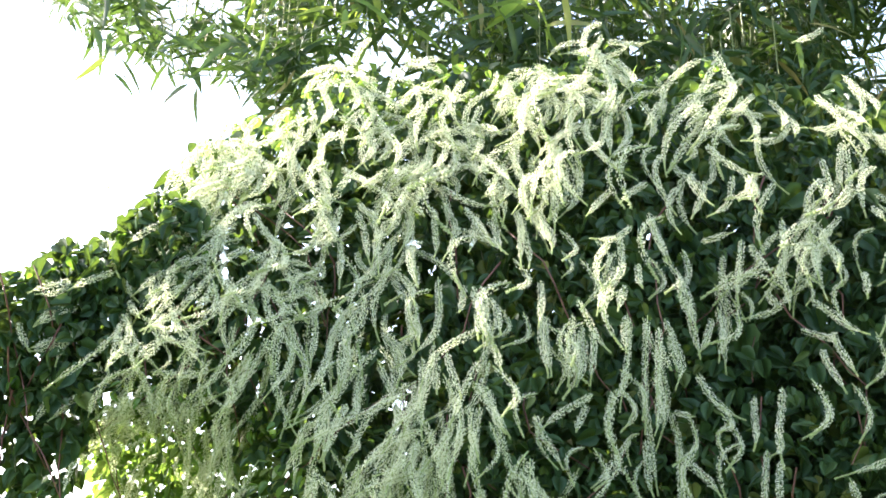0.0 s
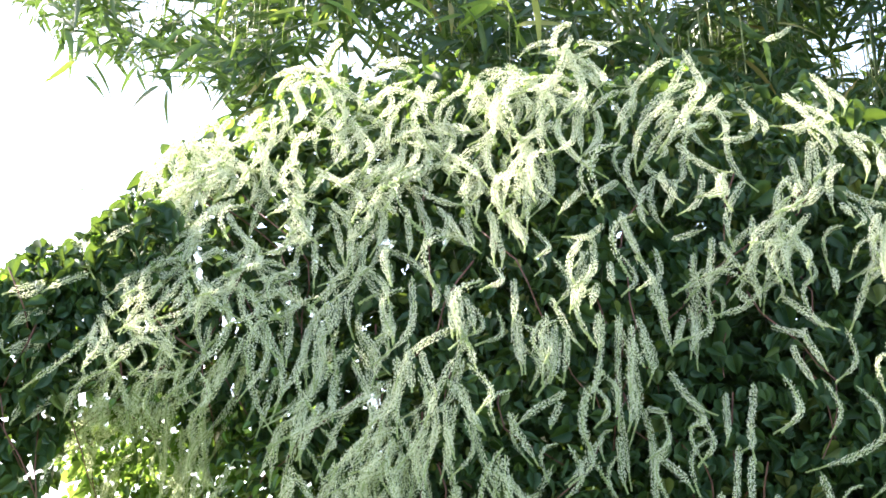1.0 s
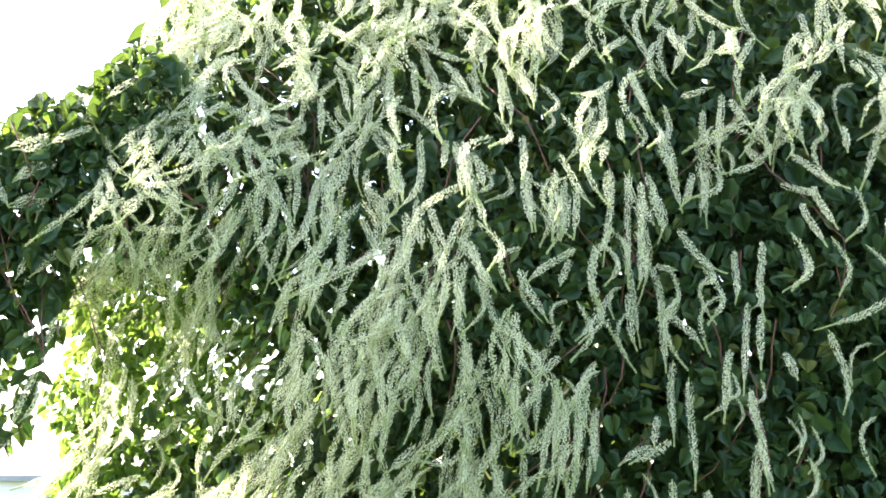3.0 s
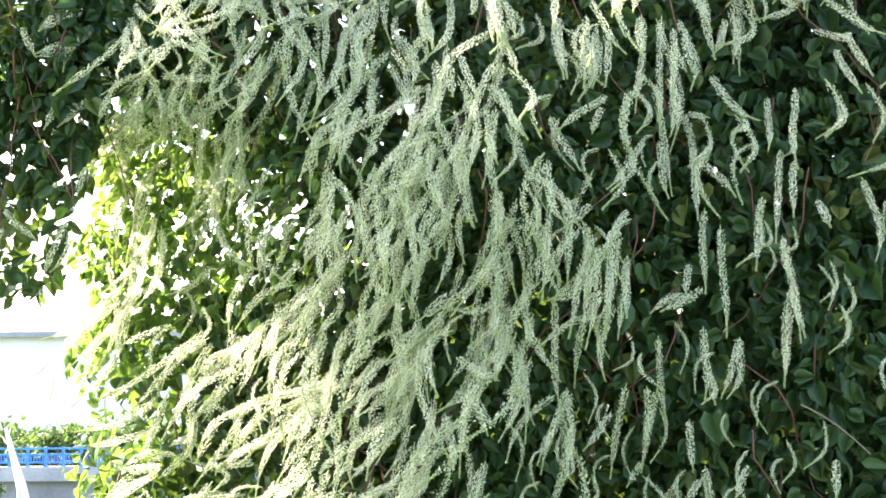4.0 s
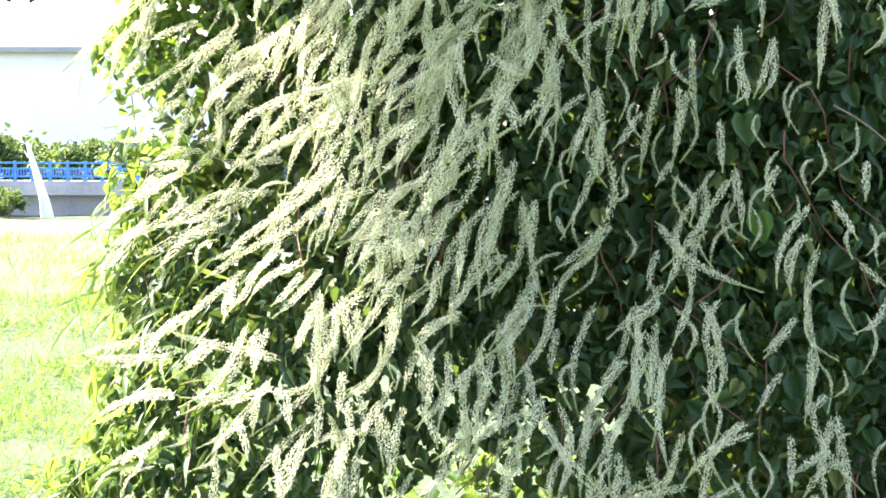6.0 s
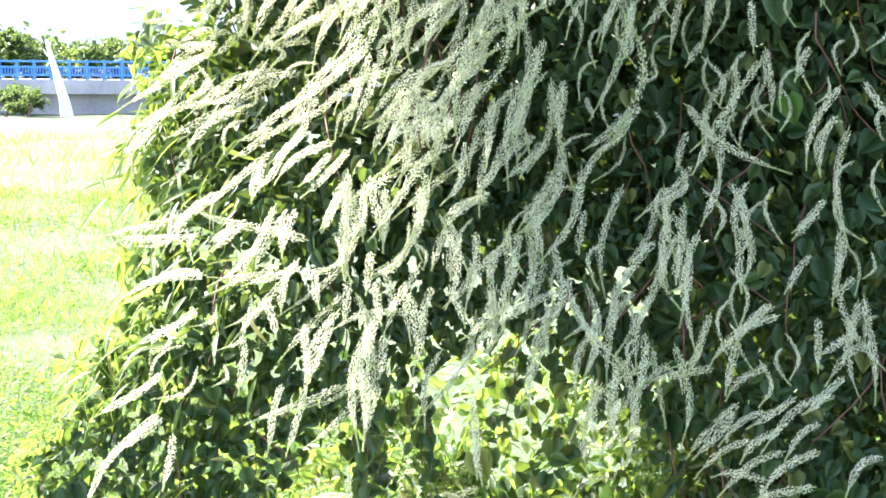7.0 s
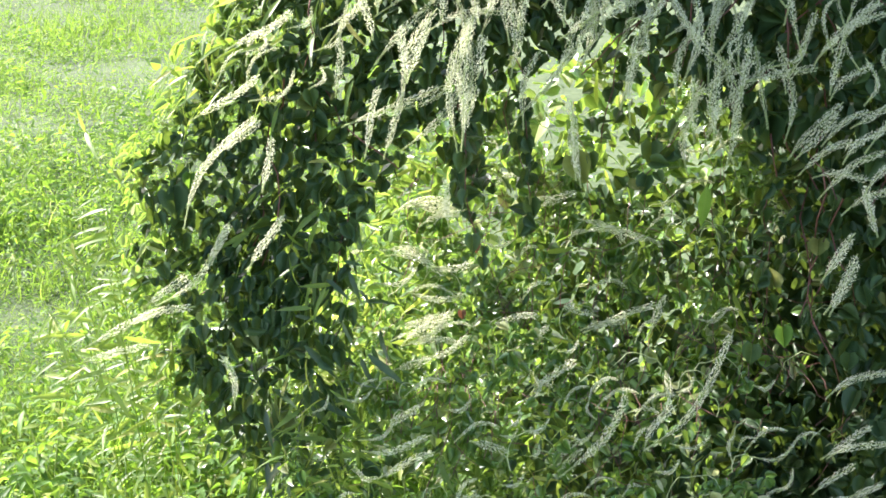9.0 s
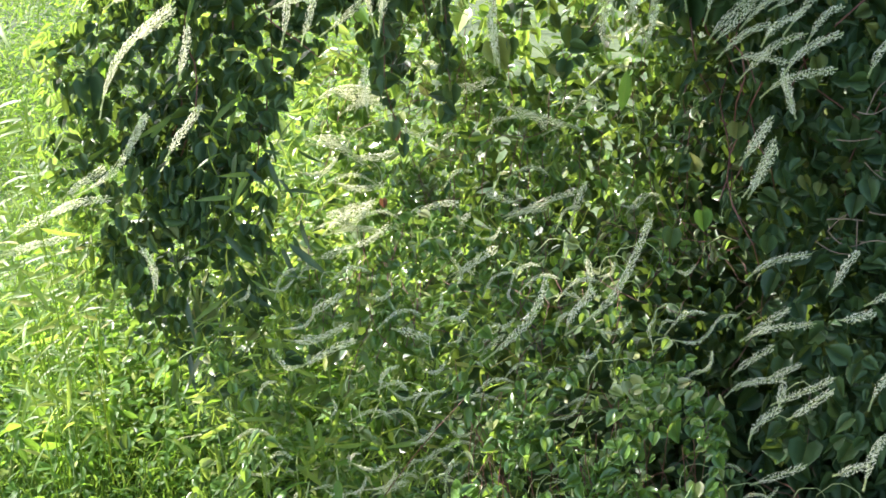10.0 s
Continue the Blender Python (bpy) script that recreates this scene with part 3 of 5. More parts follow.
# flower spikes
def spike_arrays(length, bow, curl, seed, full=1.0, open_share=1.0):
    """One hanging spike from its root at the origin down to its tip at (0, 0, -length): stalk, open flowers, and buds at the tip.
    Gives corners, triangles and material slots (0 stalk, 1 petals, 2 buds)."""
    r = np.random.default_rng(seed)
    s = np.linspace(0, 1, 13)

    def axis(q):
        q = np.asarray(q)
        return np.stack([bow * length * np.sin(np.pi * q) + curl * length * np.sin(2 * np.pi * q) * 0.4, 0.3 * bow * length * np.sin(1.5 * np.pi * q), -length * q], -1)

    pieces, slots = [tube(axis(s), np.linspace(0.0014, 0.0008, 13), 4)], []
    slots.append(np.zeros(len(pieces[0][1]), int))
    count = int(length / 0.00066 * full)
    q = np.linspace(0.04, 1.0, count) + r.normal(0, 0.4 / count, count)
    turn = np.arange(count) * 2.3999 + r.normal(0, 0.28, count)
    bloom = np.clip((0.86 - q) / 0.22, 0, 1) ** 0.7 * np.clip(q / 0.06, 0.5, 1) * open_share
    c = axis(q)
    reach = 0.0016 + 0.0072 * bloom * r.uniform(0.6, 1.1, count)
    out = np.stack([np.cos(turn), np.sin(turn), -0.25 + 0 * turn], 1)
    tilt = unit(out + r.normal(0, 0.35, (count, 3)))
    centre = c + out * reach[:, None]
    # open flowers: three broad petals in a shallow cup
    star = [(0, 0, 0)]
    tri = []
    for k in range(3):
        a = 2 * math.pi * k / 3
        b0, b1 = a - 0.72, a + 0.72
        star += [(math.cos(b0), math.sin(b0), -0.45), (math.cos(b1), math.sin(b1), -0.45)]
        tri.append((0, 1 + 2 * k, 2 + 2 * k))
    star, tri = np.array(star), np.array(tri)
    op = bloom > 0.22
    side = unit(np.cross(tilt, r.normal(0, 1, (count, 3))))
    frame3 = np.stack([side, np.cross(tilt, side), tilt], 2)
    size = (0.0013 + 0.0010 * bloom) * r.uniform(0.75, 1.25, count)
    if op.any():
        pieces.append(repeat((star, tri), frame3[op] * size[op][:, None, None], centre[op]))
        slots.append(np.ones(len(pieces[-1][1]), int))
    bud = np.array([(1, 0, 0), (-0.5, 0.87, 0), (-0.5, -0.87, 0), (0, 0, 1.5), (0, 0, -0.8)], dtype=float)
    bt = np.array([(0, 1, 3), (1, 2, 3), (2, 0, 3), (1, 0, 4), (2, 1, 4), (0, 2, 4)])
    pieces.append(repeat((bud, bt), frame3[~op] * 0.0011, c[~op] + out[~op] * 0.0014))
    slots.append(np.full(len(pieces[-1][1]), 2))
    v, f = join(pieces)
    return v, f, np.concatenate(slots)


KINDS = []
for k, length in enumerate([0.09, 0.11, 0.13, 0.15, 0.17, 0.19, 0.21, 0.23, 0.26, 0.30]):
    for bow in (0.03, 0.11):
        KINDS.append((length, spike_arrays(length, bow, 0.03 * (-1) ** k, 100 + 2 * k + (bow > 0.1))))
for k, length in enumerate([0.06, 0.09, 0.12]):
    for bow in (0.08, 0.2):
        KINDS.append((length, spike_arrays(length, bow, 0.05, 200 + 2 * k + (bow > 0.1), 0.8, 0.45)))
OLD = 20
SPIKE_MESH, TIP_MESH = [], []
for _, (v, f, slot) in KINDS:
    SPIKE_MESH.append(mesh_of("flower_spike", v, f[slot < 2], [STALK, PETAL], slots=slot[slot < 2]))
    TIP_MESH.append(mesh_of("bud_tip", v, f[slot == 2], [BUD]))


def aligned(root, tip, spin):
    """Turn and scale that lay a spike from root to tip."""
    way = Vector(tip) - Vector(root)
    return Vector((0, 0, -1)).rotation_difference(way.normalized()).to_matrix() @ Matrix.Rotation(spin, 3, "Z"), way.length


def kind_for(length, bowed, young):
    k = min(range(OLD, len(KINDS), 2) if young else range(0, OLD, 2), key=lambda i: abs(KINDS[i][0] - length))
    return k + (1 if bowed else 0)


spikes = []


def spike(u0, w0, u1, w1, bow=0, out=0.09, young=False):
    """A spike from its root to its tip, both on the face; bow: 1 bends to the right, -1 to the left."""
    a = spot(u0, w0, front(u0, w0) - out * 0.6)
    b = spot(u1, w1, front(u1, w1) - out * 1.3)
    spikes.append((a, b, bow != 0, rng.uniform(0, 6.28) if bow == 0 else 0.0 if bow > 0 else math.pi, young))


def low_spike(u0, w0, u1, w1, bow=0, young=False):
    """A spike of the growth under the arch."""
    d = min(bank(w0), bank(w1))
    a, b = spot(u0, w0, d - 0.06), spot(u1, w1, d - 0.10)
    spikes.append((a, b, bow != 0, 0.0 if bow > 0 else math.pi, young))


def mound_spike(u0, w0, u1, w1, bow=0):
    """A spike of the mound behind."""
    spikes.append((spot(u0, w0, 3.40), spot(u1, w1, 3.36), bow != 0, 0.0 if bow > 0 else math.pi, False))


def lean(u, w):
    """Slant of the spikes, tips to the left where the light is."""
    side = np.clip((0.35 - u) / 0.9, 0, 1)
    low = np.clip((2.1 - w) / 0.7, 0, 1)
    return -0.12 - 0.75 * side * low - 0.25 * side


# the spikes that stand out
spike(-0.126, 2.447, -0.143, 2.321, 1)
spike(-0.144, 2.369, -0.151, 2.226)
spike(-0.166, 2.404, -0.151, 2.232)
spike(-0.015, 2.418, 0.004, 2.317)
spike(0.050, 2.288, 0.054, 2.228)
spike(0.070, 2.306, 0.109, 2.223)
spike(-0.218, 2.392, -0.212, 2.278)
spike(0.016, 2.299, 0.029, 2.134)
spike(0.004, 2.251, -0.012, 2.145)
spike(-0.111, 2.262, -0.113, 2.168)
spike(-0.139, 2.203, -0.177, 2.091)
spike(-0.173, 2.202, -0.194, 2.108)
spike(0.126, 2.253, 0.209, 2.138)
spike(0.149, 2.241, 0.201, 2.148)
spike(0.121, 2.153, 0.149, 2.089)
spike(0.069, 2.134, 0.087, 2.030)
spike(0.253, 2.183, 0.316, 2.073)
spike(0.369, 2.220, 0.270, 2.154)
spike(0.357, 2.196, 0.339, 2.149)
spike(0.440, 2.388, 0.426, 2.185)
spike(0.481, 2.383, 0.474, 2.139)
spike(0.503, 2.263, 0.501, 2.157)
spike(0.528, 2.347, 0.544, 2.270)
spike(0.504, 2.323, 0.532, 2.270)
spike(0.443, 2.127, 0.367, 2.033)
spike(0.472, 2.127, 0.493, 2.011)
spike(0.541, 2.116, 0.550, 1.965)
spike(0.546, 2.093, 0.631, 2.013)
spike(0.578, 2.258, 0.681, 2.171, -1)
spike(0.530, 2.181, 0.579, 2.175)
spike(0.672, 2.537, 0.669, 2.403)
spike(0.690, 2.525, 0.741, 2.464)
spike(0.748, 2.477, 0.774, 2.392)
spike(0.723, 2.428, 0.751, 2.398)
spike(0.750, 2.231, 0.759, 2.072)
spike(0.748, 2.083, 0.750, 1.973)
spike(0.720, 2.107, 0.714, 1.921)
spike(0.721, 1.933, 0.760, 1.717)
spike(0.740, 1.830, 0.721, 1.628)
spike(0.693, 2.212, 0.696, 2.106)
spike(0.683, 2.013, 0.671, 1.864)
spike(0.595, 1.954, 0.604, 1.727)
spike(0.564, 1.989, 0.564, 1.817)
spike(0.531, 1.874, 0.524, 1.817)
spike(0.535, 1.806, 0.455, 1.782, -1)
spike(0.557, 1.749, 0.560, 1.602)
spike(0.630, 1.727, 0.593, 1.604)
spike(0.791, 2.003, 0.824, 1.951)
spike(0.885, 2.050, 0.911, 1.877, 1)
spike(0.809, 2.551, 0.841, 2.454)
spike(0.833, 2.563, 0.888, 2.442)
spike(0.941, 2.602, 0.976, 2.578)
spike(0.924, 2.467, 0.940, 2.419)
spike(0.816, 2.411, 0.943, 2.346)
spike(0.791, 2.350, 0.872, 2.321, 1)
spike(0.836, 2.309, 0.892, 2.226)
spike(0.861, 2.345, 0.916, 2.262)
spike(0.541, 2.462, 0.586, 2.348)
spike(0.564, 2.408, 0.591, 2.294)
spike(0.628, 2.378, 0.628, 2.283)
spike(0.610, 2.372, 0.585, 2.300)
spike(0.479, 2.595, 0.530, 2.492)
spike(0.418, 2.485, 0.382, 2.387)
spike(0.336, 2.417, 0.410, 2.310)
spike(0.326, 2.387, 0.328, 2.232)
spike(0.347, 2.363, 0.334, 2.243)
spike(0.370, 2.351, 0.369, 2.244)
spike(0.265, 2.386, 0.282, 2.261)
spike(0.201, 2.592, 0.219, 2.494)
spike(0.231, 2.592, 0.283, 2.507, 1)
spike(0.131, 2.444, 0.155, 2.325)
spike(0.114, 2.432, 0.137, 2.336)
spike(0.160, 2.325, 0.190, 2.277)
spike(0.333, 1.998, 0.292, 1.963)
spike(0.309, 1.952, 0.241, 1.882)
spike(0.407, 1.987, 0.360, 1.895)
spike(0.360, 1.918, 0.326, 1.815)
spike(0.389, 1.952, 0.365, 1.736)
spike(0.372, 1.895, 0.365, 1.781)
spike(0.406, 1.895, 0.404, 1.770)
spike(0.320, 1.849, 0.252, 1.803, 1)
spike(0.241, 1.962, 0.224, 1.814, 1)
spike(0.173, 1.950, 0.241, 1.957, 1)
spike(0.150, 2.031, 0.155, 1.962)
spike(0.144, 1.984, 0.121, 1.927)
spike(0.081, 2.018, 0.093, 1.961)
spike(0.047, 2.006, -0.004, 1.926)
spike(0.035, 2.029, 0.002, 1.949)
spike(-0.045, 2.075, -0.078, 1.988)
spike(-0.011, 2.099, -0.045, 2.029)
spike(-0.006, 2.145, -0.034, 2.063)
spike(0.035, 2.099, 0.013, 1.995)
spike(0.139, 1.904, 0.139, 1.813)
spike(0.144, 1.825, 0.139, 1.734)
spike(0.116, 1.892, 0.133, 1.824)
spike(0.201, 1.870, 0.201, 1.780)
spike(0.207, 1.780, 0.207, 1.713)
spike(0.162, 1.746, 0.139, 1.645)
spike(0.083, 1.678, 0.145, 1.645)
spike(0.190, 1.724, 0.179, 1.618)
spike(0.151, 1.618, 0.195, 1.640)
spike(0.365, 1.770, 0.218, 1.707, -1)
spike(-0.412, 2.486, -0.479, 2.412)
spike(-0.617, 2.369, -0.636, 2.291)
spike(-0.601, 2.417, -0.577, 2.387)
spike(-0.657, 2.232, -0.677, 2.173)
spike(-0.687, 2.144, -0.656, 2.103)
spike(-0.449, 2.024, -0.434, 1.921)
spike(-0.435, 1.956, -0.342, 1.871, -1)
spike(-0.418, 2.141, -0.394, 2.083)
spike(-0.387, 2.060, -0.358, 2.020)
spike(-0.236, 1.451, -0.275, 1.316)
spike(-0.241, 1.418, -0.297, 1.282)
spike(-0.162, 1.350, -0.207, 1.260)
spike(-0.134, 1.350, -0.145, 1.271)
spike(-0.117, 1.350, -0.100, 1.260)
spike(-0.196, 1.339, -0.235, 1.248)
spike(-0.280, 1.214, -0.285, 1.010)
spike(-0.269, 1.158, -0.263, 1.067)
spike(-0.246, 1.169, -0.251, 1.067)
spike(-0.206, 1.181, -0.209, 1.045)
spike(-0.297, 1.169, -0.336, 1.084)
spike(-0.128, 1.215, -0.150, 1.079, 1)
spike(-0.150, 1.079, -0.234, 0.988, 1)
spike(0.114, 1.481, 0.086, 1.385)
spike(0.086, 1.397, 0.064, 1.284)
spike(0.041, 1.283, -0.014, 1.165)
spike(0.109, 1.273, 0.070, 1.199)
spike(0.098, 1.284, 0.030, 1.238)
spike(0.155, 1.250, 0.110, 1.126, 1)
spike(0.132, 1.216, 0.065, 1.091)
spike(0.008, 1.170, -0.076, 1.113)
spike(0.200, 1.137, 0.190, 1.047)
spike(0.289, 1.341, 0.194, 1.256)
spike(0.306, 1.347, 0.245, 1.284)
spike(0.199, 1.363, 0.216, 1.324)
spike(0.154, 1.386, 0.149, 1.273)
spike(0.431, 1.342, 0.414, 1.206, 1)
spike(0.414, 1.229, 0.302, 1.115)
spike(0.403, 1.297, 0.381, 1.217)
spike(0.476, 1.319, 0.471, 1.184)
spike(0.471, 1.206, 0.438, 1.104)
spike(0.488, 1.195, 0.523, 1.094, 1)
spike(0.517, 1.105, 0.523, 0.969)
spike(0.525, 1.562, 0.531, 1.455)
spike(0.554, 1.467, 0.572, 1.331)
spike(0.498, 1.421, 0.495, 1.320)
spike(0.644, 1.467, 0.616, 1.399)
spike(0.440, 1.629, 0.435, 1.500)
spike(0.462, 1.624, 0.424, 1.455)
spike(0.430, 1.477, 0.396, 1.426)
spike(0.400, 1.635, 0.362, 1.443)
spike(0.367, 1.578, 0.311, 1.499)
spike(0.276, 1.623, 0.227, 1.454)
spike(0.254, 1.612, 0.159, 1.482, -1)
spike(0.208, 1.690, 0.142, 1.521)
spike(0.085, 1.622, 0.125, 1.555)
spike(0.056, 1.690, 0.130, 1.645)
spike(0.034, 1.554, 0.052, 1.464)
spike(0.006, 1.565, -0.027, 1.498)
spike(0.157, 1.758, 0.135, 1.645)
spike(0.631, 1.726, 0.603, 1.602, 1)
spike(0.564, 1.658, 0.581, 1.591)
spike(0.725, 1.929, 0.742, 1.839)
spike(0.742, 1.839, 0.766, 1.727)
spike(0.737, 1.783, 0.722, 1.625)
spike(0.557, 1.827, 0.473, 1.782)
spike(0.365, 1.916, 0.360, 1.725)
spike(0.331, 1.893, 0.242, 1.803, 1)
spike(0.348, 1.916, 0.320, 1.792)
spike(0.399, 1.882, 0.388, 1.725)
spike(0.241, 1.949, 0.224, 1.837)
spike(0.393, 1.093, 0.337, 0.979)
spike(0.331, 1.070, 0.269, 0.968)
spike(0.359, 1.059, 0.359, 0.980)
spike(0.720, 1.117, 0.715, 0.993)
spike(0.658, 1.049, 0.608, 0.969)
spike(0.686, 1.162, 0.619, 1.094)
spike(0.877, 1.220, 0.799, 1.129, 1)
spike(0.752, 1.400, 0.809, 1.321)
spike(0.819, 1.479, 0.822, 1.400)
spike(0.744, 1.004, 0.704, 0.959)
spike(0.809, 1.276, 0.872, 1.220)
spike(-0.484, 1.653, -0.512, 1.574)
spike(-0.535, 1.608, -0.586, 1.495)
spike(-0.208, 1.638, -0.332, 1.609)
spike(-0.545, 1.168, -0.647, 1.043, -1)
spike(-0.546, 1.461, -0.625, 1.461)
spike(-0.489, 1.111, -0.562, 1.043)
spike(-0.387, 1.134, -0.421, 1.044)
spike(-0.333, 1.755, -0.389, 1.654)
spike(0.162, 1.876, 0.084, 1.853)
spike(-0.343, 1.361, -0.399, 1.293)
spike(-0.253, 1.609, -0.321, 1.575)
spike(-0.365, 1.293, -0.444, 1.225)
spike(-0.073, 1.576, -0.151, 1.508)
spike(-0.163, 1.520, -0.219, 1.463)
spike(-0.017, 1.689, -0.073, 1.599)
spike(-0.096, 1.779, -0.152, 1.689)
spike(-0.209, 1.767, -0.253, 1.654)
spike(0.039, 1.824, -0.017, 1.768)
spike(-0.343, 1.575, -0.411, 1.496)
spike(-0.433, 1.552, -0.478, 1.473)
spike(-0.399, 1.270, -0.466, 1.168)
spike(-0.049, 1.407, -0.094, 1.351)
spike(-0.556, 1.152, -0.668, 1.031, -1)
spike(-0.517, 1.107, -0.565, 1.044)
spike(-0.667, 0.696, -0.764, 0.616)
spike(-0.740, 0.469, -0.797, 0.381)
spike(-0.835, 0.355, -0.935, 0.277)
spike(-0.899, 0.272, -1.074, 0.185)
spike(-0.126, 1.162, -0.171, 1.048, 1)
spike(-0.171, 1.042, -0.234, 0.996, 1)
spike(-0.290, 1.160, -0.279, 1.001)
spike(-0.368, 0.766, -0.410, 0.610)
spike(-0.205, 0.875, -0.217, 0.780)
spike(-0.217, 0.769, -0.246, 0.649)
spike(-0.154, 0.957, -0.136, 0.840)
spike(0.072, 1.085, 0.057, 0.982)
spike(0.126, 1.175, 0.072, 1.085, 1)
spike(0.003, 1.152, -0.086, 1.117, -1)
spike(0.342, 1.076, 0.267, 0.962)
spike(0.367, 1.020, 0.304, 0.881)
spike(0.398, 1.077, 0.390, 0.986)
spike(0.505, 1.179, 0.520, 0.976, 1)
spike(0.165, 0.972, 0.007, 0.889)
spike(0.461, 0.929, 0.410, 0.789)
spike(0.514, 0.872, 0.497, 0.755)
spike(0.675, 0.921, 0.682, 0.805)
spike(0.756, 0.887, 0.680, 0.840)
spike(0.640, 0.757, 0.541, 0.685)
spike(0.553, 0.661, 0.442, 0.587, -1)
spike(0.563, 0.468, 0.499, 0.356)
spike(0.572, 0.407, 0.520, 0.281)
spike(0.583, 0.541, 0.610, 0.456)
spike(0.726, 1.092, 0.707, 0.944)
spike(0.673, 1.136, 0.621, 1.079)
spike(-0.025, 0.688, 0.000, 0.556)
spike(-0.281, 0.575, -0.276, 0.465)
spike(-0.499, 0.871, -0.508, 0.741)
spike(-0.452, 0.953, -0.430, 0.860)
spike(-0.233, 1.047, -0.245, 0.955)
spike(-0.074, 0.980, -0.039, 0.888)
spike(0.660, 0.164, 0.526, 0.097, -1)
spike(0.761, 0.170, 0.709, 0.065)
spike(0.626, 0.038, 0.521, -0.044)
spike(0.684, -0.002, 0.534, -0.044, -1)
spike(0.596, -0.050, 0.508, -0.126)
spike(0.660, -0.098, 0.588, -0.133)
spike(0.739, -0.166, 0.639, -0.245)
spike(0.810, 0.025, 0.727, -0.002)
spike(0.620, -0.139, 0.618, -0.209)
spike(0.691, -0.352, 0.567, -0.404)
spike(0.831, -0.365, 0.757, -0.395)
spike(0.557, 0.454, 0.510, 0.374)
spike(0.571, 0.423, 0.509, 0.285)
spike(0.579, 0.569, 0.601, 0.491)
spike(-0.977, 0.190, -1.081, 0.149)
spike(0.364, 2.995, 0.340, 2.915, -1)
spike(0.532, 2.644, 0.552, 2.557, -1)
spike(0.593, 2.658, 0.571, 2.582)
spike(0.654, 2.671, 0.601, 2.582, 1)
spike(0.666, 2.684, 0.699, 2.620, 1)
spike(0.264, 2.744, 0.269, 2.681)
spike(0.269, 2.681, 0.303, 2.618)
spike(0.196, 2.604, 0.218, 2.480)
spike(0.231, 2.592, 0.284, 2.530)
spike(0.482, 2.581, 0.526, 2.494)
spike(0.392, 2.797, 0.396, 2.720)
spike(0.722, 2.826, 0.755, 2.761, 1)
spike(0.768, 2.775, 0.669, 2.741, 1)
spike(0.041, 2.616, 0.053, 2.491, 1)
spike(-0.030, 2.628, -0.065, 2.565)
spike(0.089, 2.603, 0.160, 2.529)
spike(0.587, 2.532, 0.660, 2.557)
spike(0.829, 2.973, 0.766, 2.945)
spike(0.950, 2.750, 1.008, 2.712)
spike(0.840, 2.749, 0.940, 2.789)
spike(-0.137, 2.602, -0.100, 2.490)
spike(-0.220, 2.589, -0.188, 2.515)
spike(-0.174, 2.690, -0.102, 2.652)
spike(-0.561, 2.586, -0.605, 2.530)
spike(-0.385, 2.581, -0.476, 2.513)
spike(-0.434, 2.637, -0.480, 2.612)
spike(-0.176, 2.766, -0.218, 2.753)
spike(-0.057, 2.911, 0.040, 2.918)
spike(-0.131, 2.963, -0.178, 2.883)
spike(-0.007, 2.704, 0.065, 2.654)
spike(0.161, 2.705, 0.113, 2.679)
spike(0.445, 2.568, 0.361, 2.543, 1)
spike(0.331, 2.784, 0.270, 2.744)
spike(0.472, 2.657, 0.423, 2.618)
spike(0.400, 2.643, 0.351, 2.593)
spike(0.918, 2.647, 0.854, 2.596)
spike(0.988, 2.610, 1.017, 2.522, 1)
spike(0.877, 2.584, 0.826, 2.534)
low_spike(0.015, -0.033, -0.041, -0.089)
low_spike(0.210, 0.076, 0.145, -0.033, -1)
low_spike(0.097, 0.278, 0.002, 0.252)
low_spike(-0.196, -0.397, -0.281, -0.435)
low_spike(-0.320, -0.008, -0.472, -0.050, 1)
low_spike(-0.309, -0.049, -0.437, -0.119)
low_spike(-0.147, -0.048, -0.233, -0.021)
low_spike(-0.406, 0.018, -0.330, 0.073)
low_spike(-0.011, 0.557, -0.093, 0.521)
low_spike(-0.275, 0.283, -0.349, 0.244)
low_spike(0.180, 0.335, 0.146, 0.246)
low_spike(-0.372, 0.252, -0.298, 0.286)
low_spike(-0.320, 0.419, -0.392, 0.430)
low_spike(-0.271, 0.543, -0.307, 0.481)
low_spike(-0.312, 0.176, -0.398, 0.148)
low_spike(0.197, 0.108, 0.184, 0.160)
low_spike(-0.034, 0.310, 0.038, 0.285)
mound_spike(-0.730, 2.457, -0.804, 2.432, 1)
mound_spike(-0.734, 2.403, -0.801, 2.372, -1)
mound_spike(-0.724, 2.326, -0.810, 2.319, -1)
mound_spike(-0.550, 2.581, -0.612, 2.544)
mound_spike(-0.753, 2.219, -0.790, 2.160)
mound_spike(-0.701, 2.079, -0.721, 2.022)
mound_spike(-0.836, 2.372, -0.810, 2.313)
mound_spike(-0.729, 2.462, -0.820, 2.437)
mound_spike(-0.713, 2.402, -0.803, 2.365)
mound_spike(-0.742, 2.318, -0.810, 2.312)
mound_spike(-0.578, 2.260, -0.669, 2.253)
spike(-0.180, 2.206, -0.197, 2.102)
spike(-0.135, 2.200, -0.185, 2.090)
spike(-0.226, 2.148, -0.265, 2.056)
spike(-0.009, 2.143, -0.077, 1.987, -1)
spike(0.031, 2.068, -0.043, 1.941)
spike(0.060, 2.114, 0.071, 2.045)
spike(0.031, 2.091, 0.020, 1.999)
spike(0.122, 2.201, 0.145, 2.103)
spike(0.082, 2.010, 0.077, 1.884, -1)
spike(0.043, 1.987, 0.020, 1.896)
spike(0.133, 1.907, 0.150, 1.805)
spike(0.145, 2.033, 0.151, 1.930)
spike(-0.414, 2.113, -0.402, 2.055)
spike(-0.402, 2.055, -0.373, 2.015)
spike(-0.442, 2.078, -0.446, 1.929)
spike(-0.264, 1.975, -0.309, 1.929)
